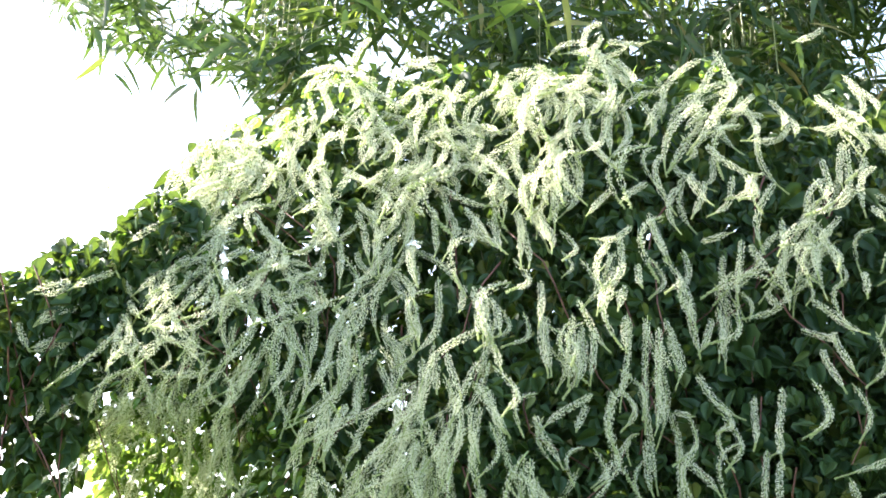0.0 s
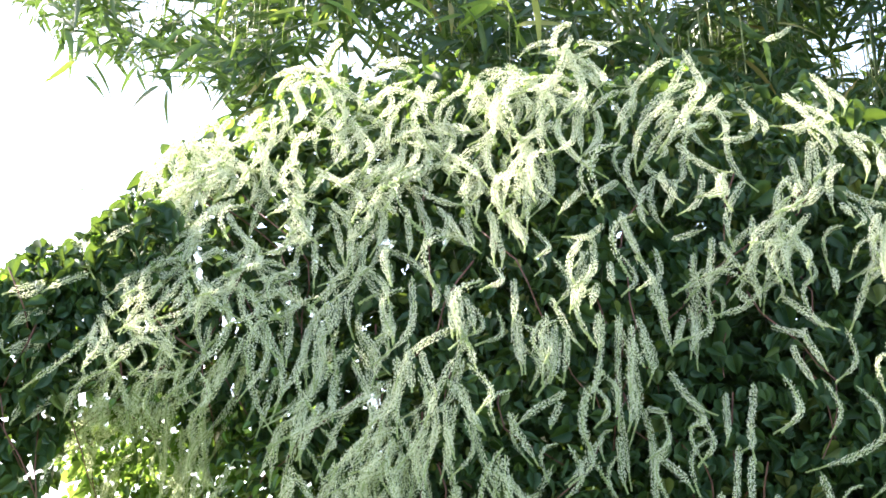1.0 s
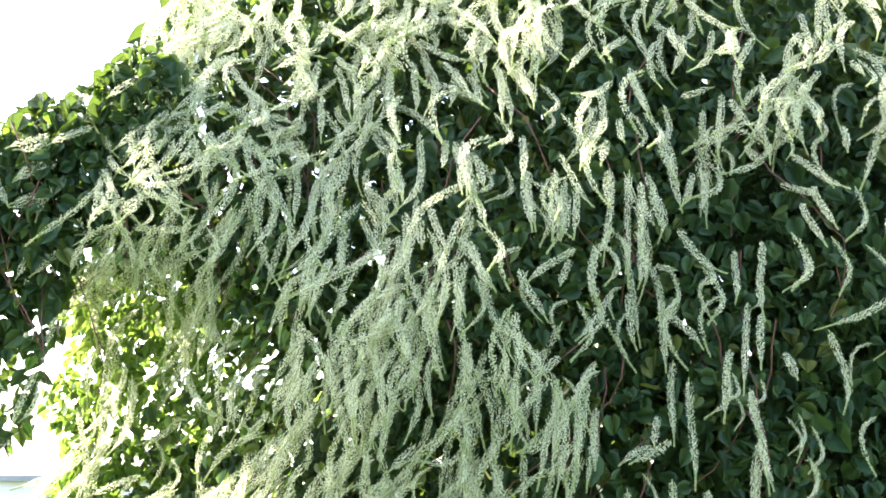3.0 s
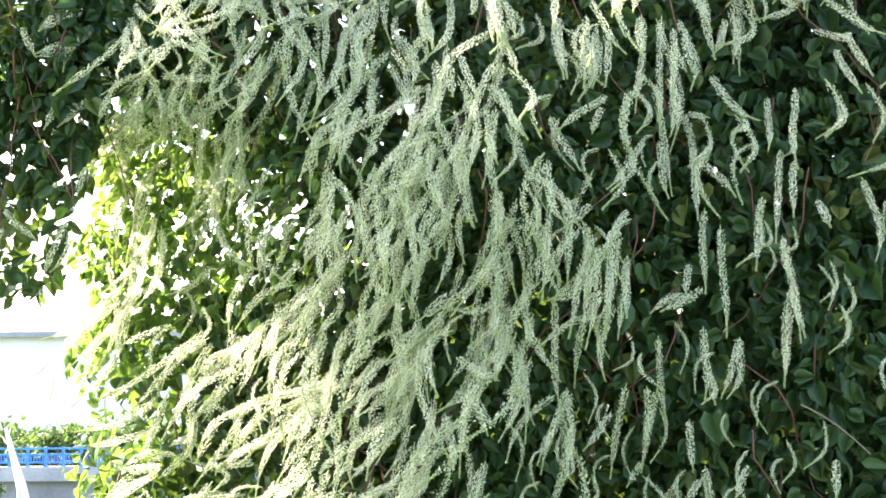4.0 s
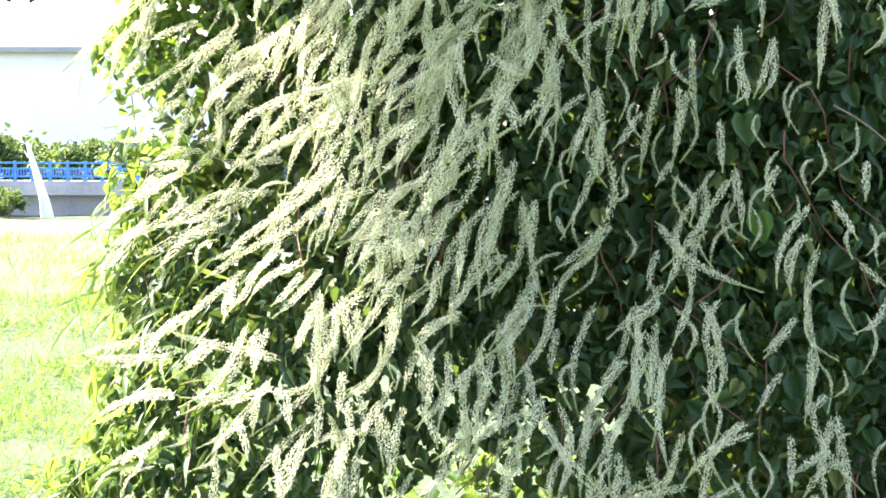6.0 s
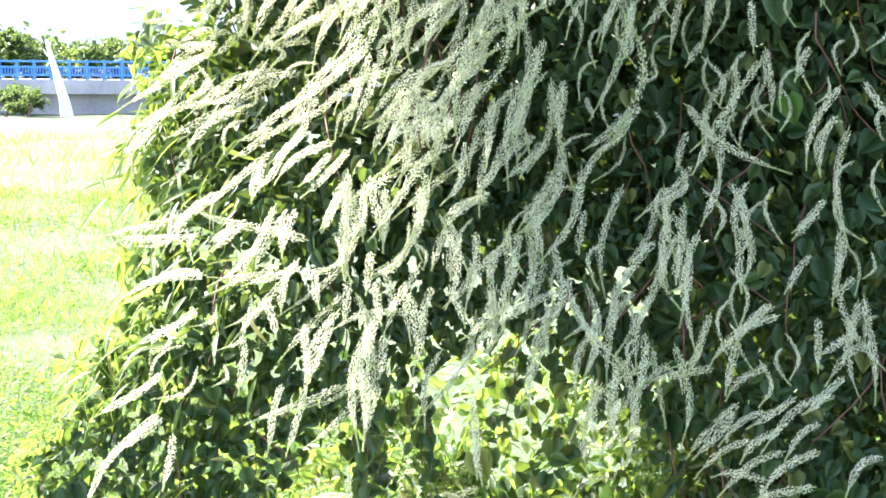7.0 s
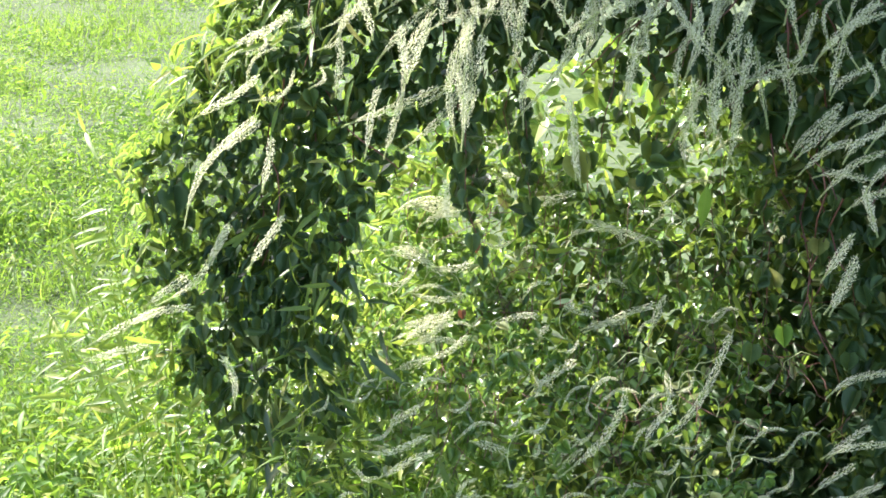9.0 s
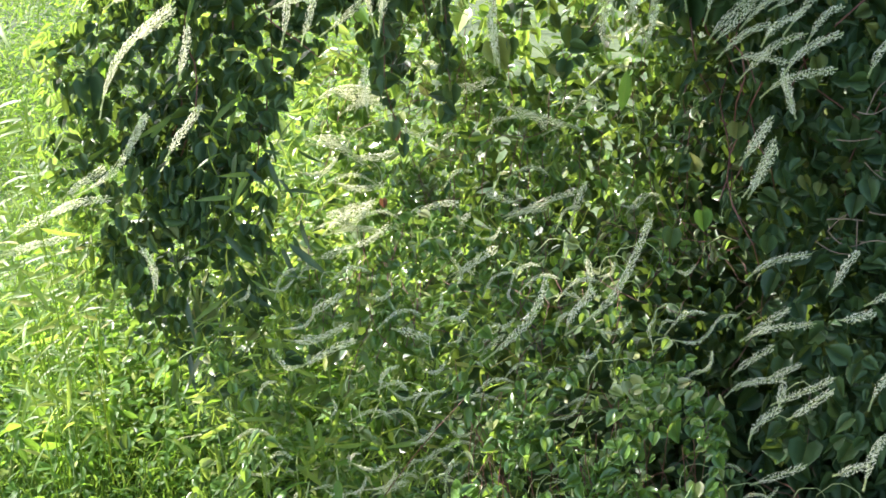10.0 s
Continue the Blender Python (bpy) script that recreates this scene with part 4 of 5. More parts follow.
spike(-0.196, 1.987, -0.264, 1.907)
spike(-0.082, 1.930, -0.127, 1.873)
spike(-0.150, 1.918, -0.207, 1.838)
spike(-0.014, 1.896, -0.054, 1.827)
spike(-0.082, 1.895, -0.139, 1.850)
spike(0.009, 1.919, -0.037, 1.804)
spike(0.133, 1.805, 0.043, 1.787, 1)
spike(-0.342, 1.736, -0.386, 1.668)
spike(-0.358, 1.690, -0.391, 1.611)
spike(-0.200, 1.640, -0.307, 1.612)
spike(-0.149, 1.640, -0.239, 1.623)
spike(-0.565, 1.589, -0.643, 1.555)
spike(-0.548, 1.555, -0.586, 1.476)
spike(-0.482, 1.668, -0.509, 1.577)
spike(-0.351, 1.561, -0.401, 1.521)
spike(-0.092, 1.578, -0.182, 1.488)
spike(-0.058, 1.556, -0.148, 1.466)
spike(0.009, 1.590, -0.030, 1.477)
spike(0.032, 1.578, 0.054, 1.477)
spike(0.077, 1.623, 0.122, 1.533)
spike(-0.238, 1.466, -0.338, 1.365)
spike(-0.305, 1.443, -0.416, 1.321)
spike(-0.204, 1.466, -0.270, 1.287)
spike(-0.148, 1.421, -0.237, 1.321)
spike(-0.136, 1.365, -0.192, 1.276)
spike(-0.114, 1.365, -0.125, 1.276)
spike(-0.091, 1.354, -0.080, 1.277)
spike(-0.383, 1.354, -0.482, 1.276)
spike(-0.282, 1.432, -0.382, 1.343)
spike(-0.002, 1.466, -0.058, 1.377)
spike(0.099, 1.466, 0.065, 1.343)
spike(0.071, 1.354, 0.049, 1.277)
spike(0.155, 1.399, 0.133, 1.310)
spike(-0.541, 1.465, -0.642, 1.460)
spike(-0.474, 1.533, -0.530, 1.504)
spike(-0.611, 1.622, -0.678, 1.600)
spike(-0.127, 1.770, -0.194, 1.691)
spike(-0.240, 1.804, -0.285, 1.725)
spike(-0.082, 1.793, -0.138, 1.725)
spike(-0.014, 1.759, -0.081, 1.691)
spike(-0.172, 1.804, -0.229, 1.736)
spike(-0.036, 1.668, -0.081, 1.601)
spike(-0.104, 1.691, -0.149, 1.623)
spike(-0.264, 1.884, -0.320, 1.815)
spike(-0.196, 1.872, -0.240, 1.804)
spike(-0.496, 1.488, -0.552, 1.443)
spike(-0.419, 1.623, -0.463, 1.555)
spike(-0.443, 1.713, -0.487, 1.645)
spike(-0.306, 1.544, -0.362, 1.499)
spike(-0.239, 1.578, -0.283, 1.533)
spike(-0.360, 1.315, -0.411, 1.247)
spike(-0.439, 1.298, -0.507, 1.269)
spike(-0.167, 1.339, -0.201, 1.226)
spike(-0.139, 1.351, -0.116, 1.260)
spike(-0.111, 1.351, -0.099, 1.238)
spike(-0.156, 1.305, -0.167, 1.203)
spike(-0.235, 1.203, -0.212, 1.077)
spike(-0.207, 1.169, -0.207, 1.043)
spike(-0.247, 1.191, -0.252, 1.077)
spike(-0.281, 1.214, -0.287, 0.985)
spike(-0.292, 1.191, -0.338, 1.088)
spike(-0.315, 1.248, -0.383, 1.179)
spike(-0.133, 1.181, -0.144, 1.089)
spike(-0.406, 1.133, -0.418, 1.030)
spike(-0.451, 1.235, -0.463, 1.167)
spike(-0.462, 1.224, -0.480, 1.144)
spike(0.080, 1.375, 0.048, 1.250)
spike(0.048, 1.250, -0.020, 1.170)
spike(0.104, 1.251, 0.037, 1.194)
spike(0.139, 1.194, 0.060, 1.080, 1)
spike(0.155, 1.240, 0.127, 1.171)
spike(0.003, 1.159, -0.087, 1.090, -1)
spike(-0.087, 1.090, -0.110, 1.009)
spike(-0.019, 1.090, -0.024, 0.987)
spike(-0.076, 1.078, -0.070, 0.987)
spike(0.027, 1.056, 0.004, 0.987)
spike(-0.520, 1.098, -0.567, 1.063)
spike(-0.579, 0.999, -0.705, 0.969, -1)
spike(-0.631, 1.347, -0.712, 1.290)
spike(-0.155, 0.986, -0.201, 0.916)
spike(-0.315, 1.007, -0.373, 0.995)
spike(-0.281, 0.985, -0.293, 0.892)
spike(-0.224, 0.985, -0.212, 0.893)
spike(-0.110, 0.975, -0.132, 0.882)
spike(-0.350, 1.007, -0.338, 0.926)
spike(-0.407, 1.007, -0.419, 0.914)
spike(-0.578, 2.563, -0.611, 2.532)
spike(-0.427, 2.588, -0.507, 2.551)
spike(-0.422, 2.453, -0.461, 2.405)
spike(-0.192, 2.590, -0.202, 2.515, 1)
spike(-0.215, 2.577, -0.226, 2.527)
spike(-0.167, 2.540, -0.160, 2.442)
spike(-0.133, 2.615, -0.096, 2.479, 1)
spike(0.027, 2.603, 0.033, 2.504)
spike(-0.026, 2.628, 0.009, 2.590)
spike(0.116, 2.591, 0.104, 2.516)
spike(0.140, 2.579, 0.175, 2.517)
spike(0.211, 2.591, 0.233, 2.480)
spike(0.247, 2.604, 0.288, 2.530)
spike(0.261, 2.680, 0.271, 2.617)
spike(0.033, 2.717, 0.057, 2.653)
spike(-0.217, 2.690, -0.193, 2.640)
spike(-0.312, 2.689, -0.340, 2.639)
spike(-0.201, 2.478, -0.294, 2.460)
spike(-0.212, 2.442, -0.282, 2.417)
spike(0.098, 2.443, 0.092, 2.394)
spike(0.115, 2.443, 0.149, 2.334)
spike(0.150, 2.419, 0.185, 2.346)
spike(0.257, 2.455, 0.261, 2.358)
spike(0.273, 2.382, 0.288, 2.262)
spike(0.337, 2.346, 0.322, 2.239)
spike(0.354, 2.334, 0.340, 2.239)
spike(0.437, 2.383, 0.441, 2.310)
spike(0.422, 2.468, 0.385, 2.395)
spike(0.433, 2.444, 0.426, 2.395)
spike(0.459, 2.487, 0.475, 2.444)
spike(0.546, 2.444, 0.572, 2.371)
spike(-0.366, 2.527, -0.423, 2.490)
spike(-0.436, 2.514, -0.505, 2.490)
spike(-0.480, 2.453, -0.548, 2.417)
spike(-0.512, 2.393, -0.557, 2.357)
spike(-0.386, 2.429, -0.431, 2.381)
spike(-0.296, 2.540, -0.318, 2.490)
spike(-0.061, 2.565, -0.097, 2.540)
spike(-0.037, 2.479, -0.084, 2.467)
spike(-0.086, 2.678, -0.133, 2.652)
spike(-0.015, 2.691, -0.062, 2.665)
spike(0.081, 2.692, 0.153, 2.679)
spike(0.176, 2.654, 0.128, 2.629)
spike(-0.158, 2.677, -0.181, 2.640)
spike(-0.383, 2.689, -0.404, 2.613)
spike(-0.441, 2.651, -0.474, 2.601)
spike(-0.292, 2.817, -0.326, 2.778)
spike(-0.111, 2.818, -0.135, 2.767)
spike(-0.039, 2.832, -0.087, 2.818)
spike(0.033, 2.845, 0.081, 2.833)
spike(0.179, 2.872, 0.142, 2.833)
spike(0.252, 2.886, 0.215, 2.847)
spike(0.350, 2.887, 0.312, 2.847)
spike(0.385, 2.835, 0.347, 2.796)
spike(0.494, 2.823, 0.468, 2.771)
spike(0.591, 2.810, 0.553, 2.771)
spike(0.690, 2.837, 0.640, 2.798)
spike(0.750, 2.798, 0.783, 2.747, 1)
# those on the foot and the fringe
spike(-0.668, 0.709, -0.843, 0.452, -1, 0.13)
spike(-0.646, 0.661, -0.671, 0.534, 0, 0.13)
spike(-0.742, 0.473, -0.910, 0.278, 1, 0.13)
spike(-0.624, 0.490, -0.707, 0.358, 0, 0.13)
spike(-0.824, 0.282, -0.988, 0.217, -1, 0.13)
spike(-0.921, 0.200, -1.076, 0.152, 0, 0.13)
spike(-0.776, 0.172, -0.748, 0.040, 1, 0.13)
spike(-0.665, 0.790, -0.819, 0.687, 0, 0.13)
spike(-0.571, 0.995, -0.762, 0.931, -1, 0.13)
spike(-0.590, 0.926, -0.737, 0.837, 0, 0.13)
spike(-0.369, 0.892, -0.361, 0.769, 0, 0.13)
spike(-0.311, 0.910, -0.359, 0.769, 0, 0.13)
spike(-0.219, 0.922, -0.250, 0.627, 0, 0.13)
spike(-0.023, 0.737, -0.010, 0.569, 0, 0.13)
spike(-0.417, 0.769, -0.450, 0.612, 0, 0.13)
low_spike(0.325, 0.251, 0.145, -0.027, 1)
low_spike(0.106, 0.105, -0.037, -0.100, 1)
low_spike(-0.004, 0.181, -0.100, 0.100, 0)
low_spike(0.159, 0.312, 0.007, 0.246, 0)

for u, w in sample(18, (-1.0, 1.95), (-0.62, 2.5), lambda u, w: 1.0 + 0 * u):
    length, a = rng.uniform(0.07, 0.15), rng.normal(-0.5, 0.5)
    mound_spike(u, w, u + length * math.sin(a), w - length * math.cos(a), rng.choice((0, 1, -1)))

COUNT = 195


def spike_weight(u, w):
    base = thick(u, w) ** 0.5 * np.clip((w - 0.72) / 0.25, 0, 1)
    right = np.where((u > 0.55) & (w < 2.45), 0.07, np.where((u > 0.30) & (w < 2.35), 0.30, np.where(u > 0.0, 0.8, 1.0))) * (1 - 0.45 * window(u, w)) * np.where((u < 0.32) & (w < 1.35), 0.35, 1.0) * (1 - 0.85 * np.exp(-(((u - 0.34) / 0.26) ** 2 + ((w - 2.42) / 0.2) ** 2)))
    return base * right * np.where(w > 2.45, 1.0, 0.85) * np.where((u < -0.1) & (w < 2.0), 0.55, 1.0)


for u, w in sample(COUNT, (-0.8, 0.7), (1.3, 2.92), spike_weight):
    slant = lean(u, w) + rng.normal(0, 0.25 if w < 2.4 else 0.7)
    for _ in range(int(rng.integers(1, 5))):
        length = rng.uniform(0.12, 0.28) * (0.70 if w > 2.4 else 1.0)
        a, x, z = slant + rng.normal(0, 0.22), u + rng.normal(0, 0.022), w + rng.normal(0, 0.03)
        spike(x, z, x + length * math.sin(a), z - length * math.cos(a), rng.choice((0, 1, -1)), rng.uniform(0.02, 0.12), rng.random() < 0.12)
for u, w in sample(70, (-0.64, 1.25), (0.02, 2.2), lambda u, w: (u > left_edge(w)) * (1 - 0.4 * window(u, w))):
    length, a = rng.uniform(0.10, 0.20), lean(u, w) + rng.normal(0, 0.3)
    spike(u, w, u + length * math.sin(a), w - length * math.cos(a), rng.choice((0, 1, -1)), rng.uniform(0.04, 0.13))
# thin strings of buds all over
for u, w in sample(330, (-0.7, 0.8), (1.2, 2.8), thick):
    length, a = rng.uniform(0.06, 0.13), lean(u, w) * 0.5 + rng.normal(0, 0.3)
    spike(u, w, u + length * math.sin(a), w - length * math.cos(a), rng.choice((1, -1)), rng.uniform(0.05, 0.13), True)
# the crowded crest in the sun
for u in np.concatenate([rng.uniform(-0.62, 0.35, 140), rng.uniform(0.35, 1.15, 36)]):
    w = ridge(u) + 0.03 - (0.40 if u < 0.05 else 0.24) * rng.random() ** 1.3
    length, a = rng.uniform(0.07, 0.17), rng.normal(0.0, 1.0)
    spike(u, w, u + length * math.sin(a), w - length * math.cos(a), rng.choice((1, -1)), rng.uniform(0.03, 0.12))
for u, w in sample(15, (0.40, -0.35), (1.15, 0.85), lambda u, w: (w > arch(u)) * 1.0):
    length, a = rng.uniform(0.10, 0.22), rng.normal(-0.85, 0.35)
    spike(u, w, u + length * math.sin(a), w - length * math.cos(a), rng.choice((0, -1)), rng.uniform(0.05, 0.12))
# thick at the top edge, in the middle of the left, and beside the opening
for u in rng.uniform(-0.48, 0.52, 50):
    w, length, a = ridge(u) + rng.uniform(-0.10, 0.04), rng.uniform(0.07, 0.14), rng.normal(-0.3, 1.0)
    spike(u, w, u + length * math.sin(a), w - length * math.cos(a), rng.choice((1, -1)), rng.uniform(0.03, 0.10))
for u, w in sample(30, (-0.34, 1.66), (0.08, 2.02), lambda u, w: 1.0 + 0 * u):
    length, a = rng.uniform(0.10, 0.18), lean(u, w) + rng.normal(0, 0.3)
    spike(u, w, u + length * math.sin(a), w - length * math.cos(a), rng.choice((0, 1, -1)), rng.uniform(0.05, 0.13))
for u, w in sample(15, (0.50, 0.62), (0.84, 0.95), lambda u, w: 1.0 + 0 * u):
    length, a = rng.uniform(0.10, 0.19), rng.normal(-0.85, 0.2)
    spike(u, w, u + length * math.sin(a), w - length * math.cos(a), rng.choice((0, -1)), rng.uniform(0.05, 0.12))
# straight ones that fringe the opening
for u, w in sample(24, (-0.38, 0.78), (0.36, 1.08), lambda u, w: (w > arch(u) - 0.02) * 1.0):
    length, a = rng.uniform(0.12, 0.22), rng.normal(-0.12, 0.15)
    spike(u, w, u + length * math.sin(a), w - length * math.cos(a), rng.choice((0, 1, -1)), rng.uniform(0.02, 0.08), rng.random() < 0.3)
# thin young spikes among the low growth
for u, w, n in ((-0.27, 0.50, 4), (-0.33, 0.38, 4), (-0.31, 0.28, 4), (-0.05, 0.27, 2), (0.08, 0.42, 2)):
    for k in range(n):
        a, x, z, length = rng.normal(-1.25, 0.35), u + rng.normal(0.03, 0.035), w + rng.normal(0, 0.028), rng.uniform(0.09, 0.15)
        low_spike(x, z, x + length * math.sin(a), z - 0.8 * length * math.cos(a), rng.choice((1, -1)))
for u, w in sample(110, (-0.55, -0.45), (0.65, 0.7), lambda u, w: np.maximum(heap(u, w), 0.5 * (u > 0) * (w < 0.1)) * np.where(w < 0.15, 1.0, 0.45)):
    length, a = rng.uniform(0.05, 0.12), rng.normal(-0.9, 0.5)
    low_spike(u, w, u + length * math.sin(a), w - length * math.cos(a) * 0.7, rng.choice((1, -1)), True)

order = sorted(range(len(spikes)), key=lambda i: spikes[i][0][1])
loose = [[] for _ in KINDS]
for n, i in enumerate(order):
    a, b, bowed, spin, young = spikes[i]
    m, length = aligned(a, b, spin)
    k = kind_for(length, bowed, young)
    m = m * (length / KINDS[k][0])
    if n < 300:
        ob = child("flower_spike", SPIKE_MESH[k], vine)
        ob.matrix_basis = Matrix.Translation(a) @ m.to_4x4()
        new("bud_tip", TIP_MESH[k]).parent = ob
    else:
        loose[k].append((np.array(m), np.array(a)))
v, f, s = [], [], []
for k, some in enumerate(loose):
    if some:
        a = KINDS[k][1]
        pv, pf = repeat(a[:2], np.array([m for m, _ in some]), np.array([p for _, p in some]))
        v.append((pv, pf)), s.append(np.tile(a[2], len(some)))
child("further_bloom", mesh_of("further_bloom", *join(v), [STALK, PETAL, BUD], slots=np.concatenate(s)), vine, "white flower spikes", "stuff")

# stems
pieces = []
for k in range(95):
    u, w = sample(1, (-0.7, 0.5), (0.9, 2.7), thick)[0]
    pts = []
    a = rng.uniform(-0.6, 0.6)
    for j in range(9):
        pts.append(spot(u, w, front(u, w) + (0.06 if k % 2 else 0.0) + 0.04 * math.sin(j + k)))
        a += rng.normal(0, 0.35)
        a = max(-1.0, min(1.0, a))
        u, w = u + 0.05 * math.sin(a), w - 0.055 * math.cos(a)
        if w < arch(u) - 0.05:
            break
    if len(pts) > 3:
        pieces.append(tube(pts, np.linspace(0.0022, 0.0012, len(pts)), 5))
for k, pc in enumerate(pieces):
    child("stem", mesh_of("stem", *pc, [STEM]), vine)

# strands that dangle into the opening
pieces, at, sizes = [], [], []
for k in range(14):
    u = rng.uniform(-0.40, 0.55)
    w = arch(u) + rng.uniform(-0.02, 0.10)
    d = front(u, w) + rng.uniform(0.0, 0.12)
    pts, a = [], rng.normal(0, 0.2)
    for j in range(int(rng.integers(5, 13))):
        pts.append(spot(u, w, d))
        for _ in range(2):
            at.append(pts[-1] + rng.normal(0, 0.012, 3)), sizes.append(rng.uniform(0.02, 0.045))
        a += rng.normal(0, 0.25)
        u, w = u + 0.028 * math.sin(a), w - 0.028 * math.cos(a)
    pieces.append(tube(pts, 0.0012, 4))
n = len(at)
leaves("strand_leaves", HEARTS, leaf_turns(facing(n, spread=0.8), hanging(n, 0.6), np.array(sizes)), np.array(at), LEAF, vine, "green leaves on dangling strands")
child("strand_mass", mesh_of("strand_mass", *join(pieces), [STEM]), vine, "thin reddish dangling stems", "stuff")


def twig(u0, w0, u1, w1, out, sag, radius):
    q = np.linspace(0, 1, 9)
    pts = [spot(u0 + (u1 - u0) * a, w0 + (w1 - w0) * a + sag * math.sin(math.pi * a), front(u0 + (u1 - u0) * a, w0 + (w1 - w0) * a) - out) for a in q]
    child("twig", mesh_of("twig", *tube(pts, np.linspace(radius, radius * 0.5, 9), 5), [BARK]), vine, "dry brown twig")


twig(0.75, 1.59, 0.89, 1.49, 0.04, 0.01, 0.0022)
for k in range(26):
    u, w, a = rng.uniform(0.66, 1.0), rng.uniform(0.18, 0.50), rng.normal(1.3, 0.6)
    twig(u, w, u + 0.08 * math.sin(a), w - 0.08 * math.cos(a), rng.uniform(-0.02, 0.04), rng.uniform(-0.02, 0.02), 0.0014)


def single_leaf(u, w, d, size, material, shape, label, tip=(0.1, -0.2, -1.0), normal=(0.1, -1.0, 0.25)):
    m = leaf_turns(unit(np.array([normal])), unit(np.array([tip])), np.array([size]))
    v, f = repeat(shape, m, np.array([spot(u, w, d)]))
    child("leaf", mesh_of("leaf", v, f, [material], uv=shape[0][:, :2]), vine, label)


single_leaf(0.425, 0.26, 3.10, 0.042, WEED, HEARTS[2], "large bright heart-shaped leaf")
single_leaf(0.365, 0.22, 3.12, 0.045, LEAF, HEARTS[1], "large bright heart-shaped leaf", (-0.2, -0.2, -1.0), (-0.3, -1.0, 0.2))
single_leaf(0.255, 0.57, 3.30, 0.085, WEED, BROAD, "pale narrow leaf", (-0.1, -0.1, -1.0))
# Pale weed colour stands for sun shining through this vine leaf.
single_leaf(-0.82, 0.58, 3.26, 0.034, WEED, HEARTS[2], "large leaf coloured pale for the sun through it", (-0.1, -0.1, -1.0))
single_leaf(-0.86, 0.55, 3.24, 0.070, LEAF, HEART, "large dark leaf", (0.1, -0.1, -1.0))
single_leaf(-0.22, 0.44, 3.30, 0.022, DEAD, HEART, "withered red-brown leaf")
single_leaf(-0.25, 0.29, 3.26, 0.020, DEAD, HEART, "withered red-brown leaf")
# Yellow-green weed colour paints the sun on this leaf.
single_leaf(0.60, 1.37, 3.26, 0.060, WEED, HEART, "leaf coloured yellow-green for the sun on it", (0.3, -0.2, -1.0))
single_leaf(0.57, 1.57, 3.28, 0.065, LEAF, HEART, "large dark heart-shaped leaf", (0.2, -0.2, -1.0))
single_leaf(0.14, 0.66, 3.30, 0.050, LEAF, HEART, "large dark heart-shaped leaf", (0.0, -0.2, -1.0))
single_leaf(-0.02, 0.63, 3.30, 0.065, LEAF, HEART, "large dark heart-shaped leaf", (0.5, -0.2, -1.0))
single_leaf(0.22, 0.86, 3.28, 0.072, LEAF, HEART, "large dark heart-shaped leaf", (-0.3, -0.2, -1.0))
single_leaf(0.30, 0.84, 3.27, 0.070, LEAF, HEART, "large dark heart-shaped leaf", (0.3, -0.2, -1.0))

# ---- the darker climber beside ----
mound = thing("vine_curtain", "dark green leafy climber trailing beside the flowering arch, few flower spikes", "vine", (-0.95, 3.6, 0))


def mound_inside(u, w):
    top = np.interp(u, [-1.5, -1.0, -0.82, -0.71, -0.6, -0.4], [2.40, 2.46, 2.50, 2.54, 2.62, 2.66]) + 0.02 * np.sin(31 * u)
    low = np.interp(u, [-1.5, -1.03, -0.92, -0.83, -0.75, -0.66, -0.5], [1.84, 1.80, 1.78, 1.78, 1.88, 2.20, 2.45]) + 0.03 * np.sin(27 * u)
    return ((w < top) & (w > low)) * np.clip(0.35 + (w - 2.0) / 0.35, 0.35, 1)


p = sample(3200, (-1.25, 1.75), (-0.45, 2.7), mound_inside)
n = len(p)
leaves("mound_leaves", HEARTS, leaf_turns(facing(n, spread=0.7), hanging(n, 0.6), rng.uniform(0.024, 0.048, n)), spot(p[:, 0], p[:, 1], 3.42 + 0.16 * rng.random(n) + lumps(p[:, 0], p[:, 1])), LEAF, mound)
p = sample(160, (-1.14, 1.75), (-0.45, 2.7), mound_inside)
n = len(p)
leaves("mound_edge_leaves", HEARTS, leaf_turns(facing(n, spread=0.7), hanging(n, 0.6), rng.uniform(0.018, 0.034, n)), spot(p[:, 0], p[:, 1], rng.uniform(3.40, 3.50, n)), WEED, mound, "paler leaves scattered over the dark ones", "stuff")
for k in range(14):
    u, w, a = rng.uniform(-1.05, -0.70), rng.uniform(2.2, 2.5), rng.normal(0, 0.25)
    pts = []
    for j in range(int(rng.integers(7, 12))):
        pts.append(spot(u, w, 3.40 + 0.03 * math.sin(j + k)))
        a += rng.normal(0, 0.2)
        u, w = u + 0.05 * math.sin(a), w - 0.05 * math.cos(a)
    child("stem", mesh_of("stem", *tube(pts, np.linspace(0.0022, 0.001, len(pts)), 5), [STEM]), mound)

# the ragged dark foot of the curtain beside the opening
first_rng, rng = rng, np.random.default_rng(41)
p = sample(330, (-0.95, -0.12), (-0.48, 0.50), lambda u, w: (u < leg(w) + 0.10 + 0.03 * np.sin(27 * w)) * (u > left_edge(w) + 0.06) * np.clip((w + 0.12) / 0.25, 0.05, 1) * np.clip(0.6 + 0.6 * np.sin(17 * u + 3) * np.sin(15 * w), 0.1, 1))
n = len(p)
leaves("foot_leaves", HEARTS, leaf_turns(facing(n, up=0.35, spread=0.5), hanging(n, 0.5), rng.uniform(0.020, 0.042, n)), spot(p[:, 0], p[:, 1], front(p[:, 0], p[:, 1]) + rng.uniform(-0.02, 0.12, n)), LEAF, vine, "dark shaded leaves at the foot of the curtain")
p = sample(80, (-0.85, -0.12), (-0.42, 0.50), lambda u, w: (np.abs(u - leg(w) - 0.03) < 0.10) * 1.0)
n = len(p)
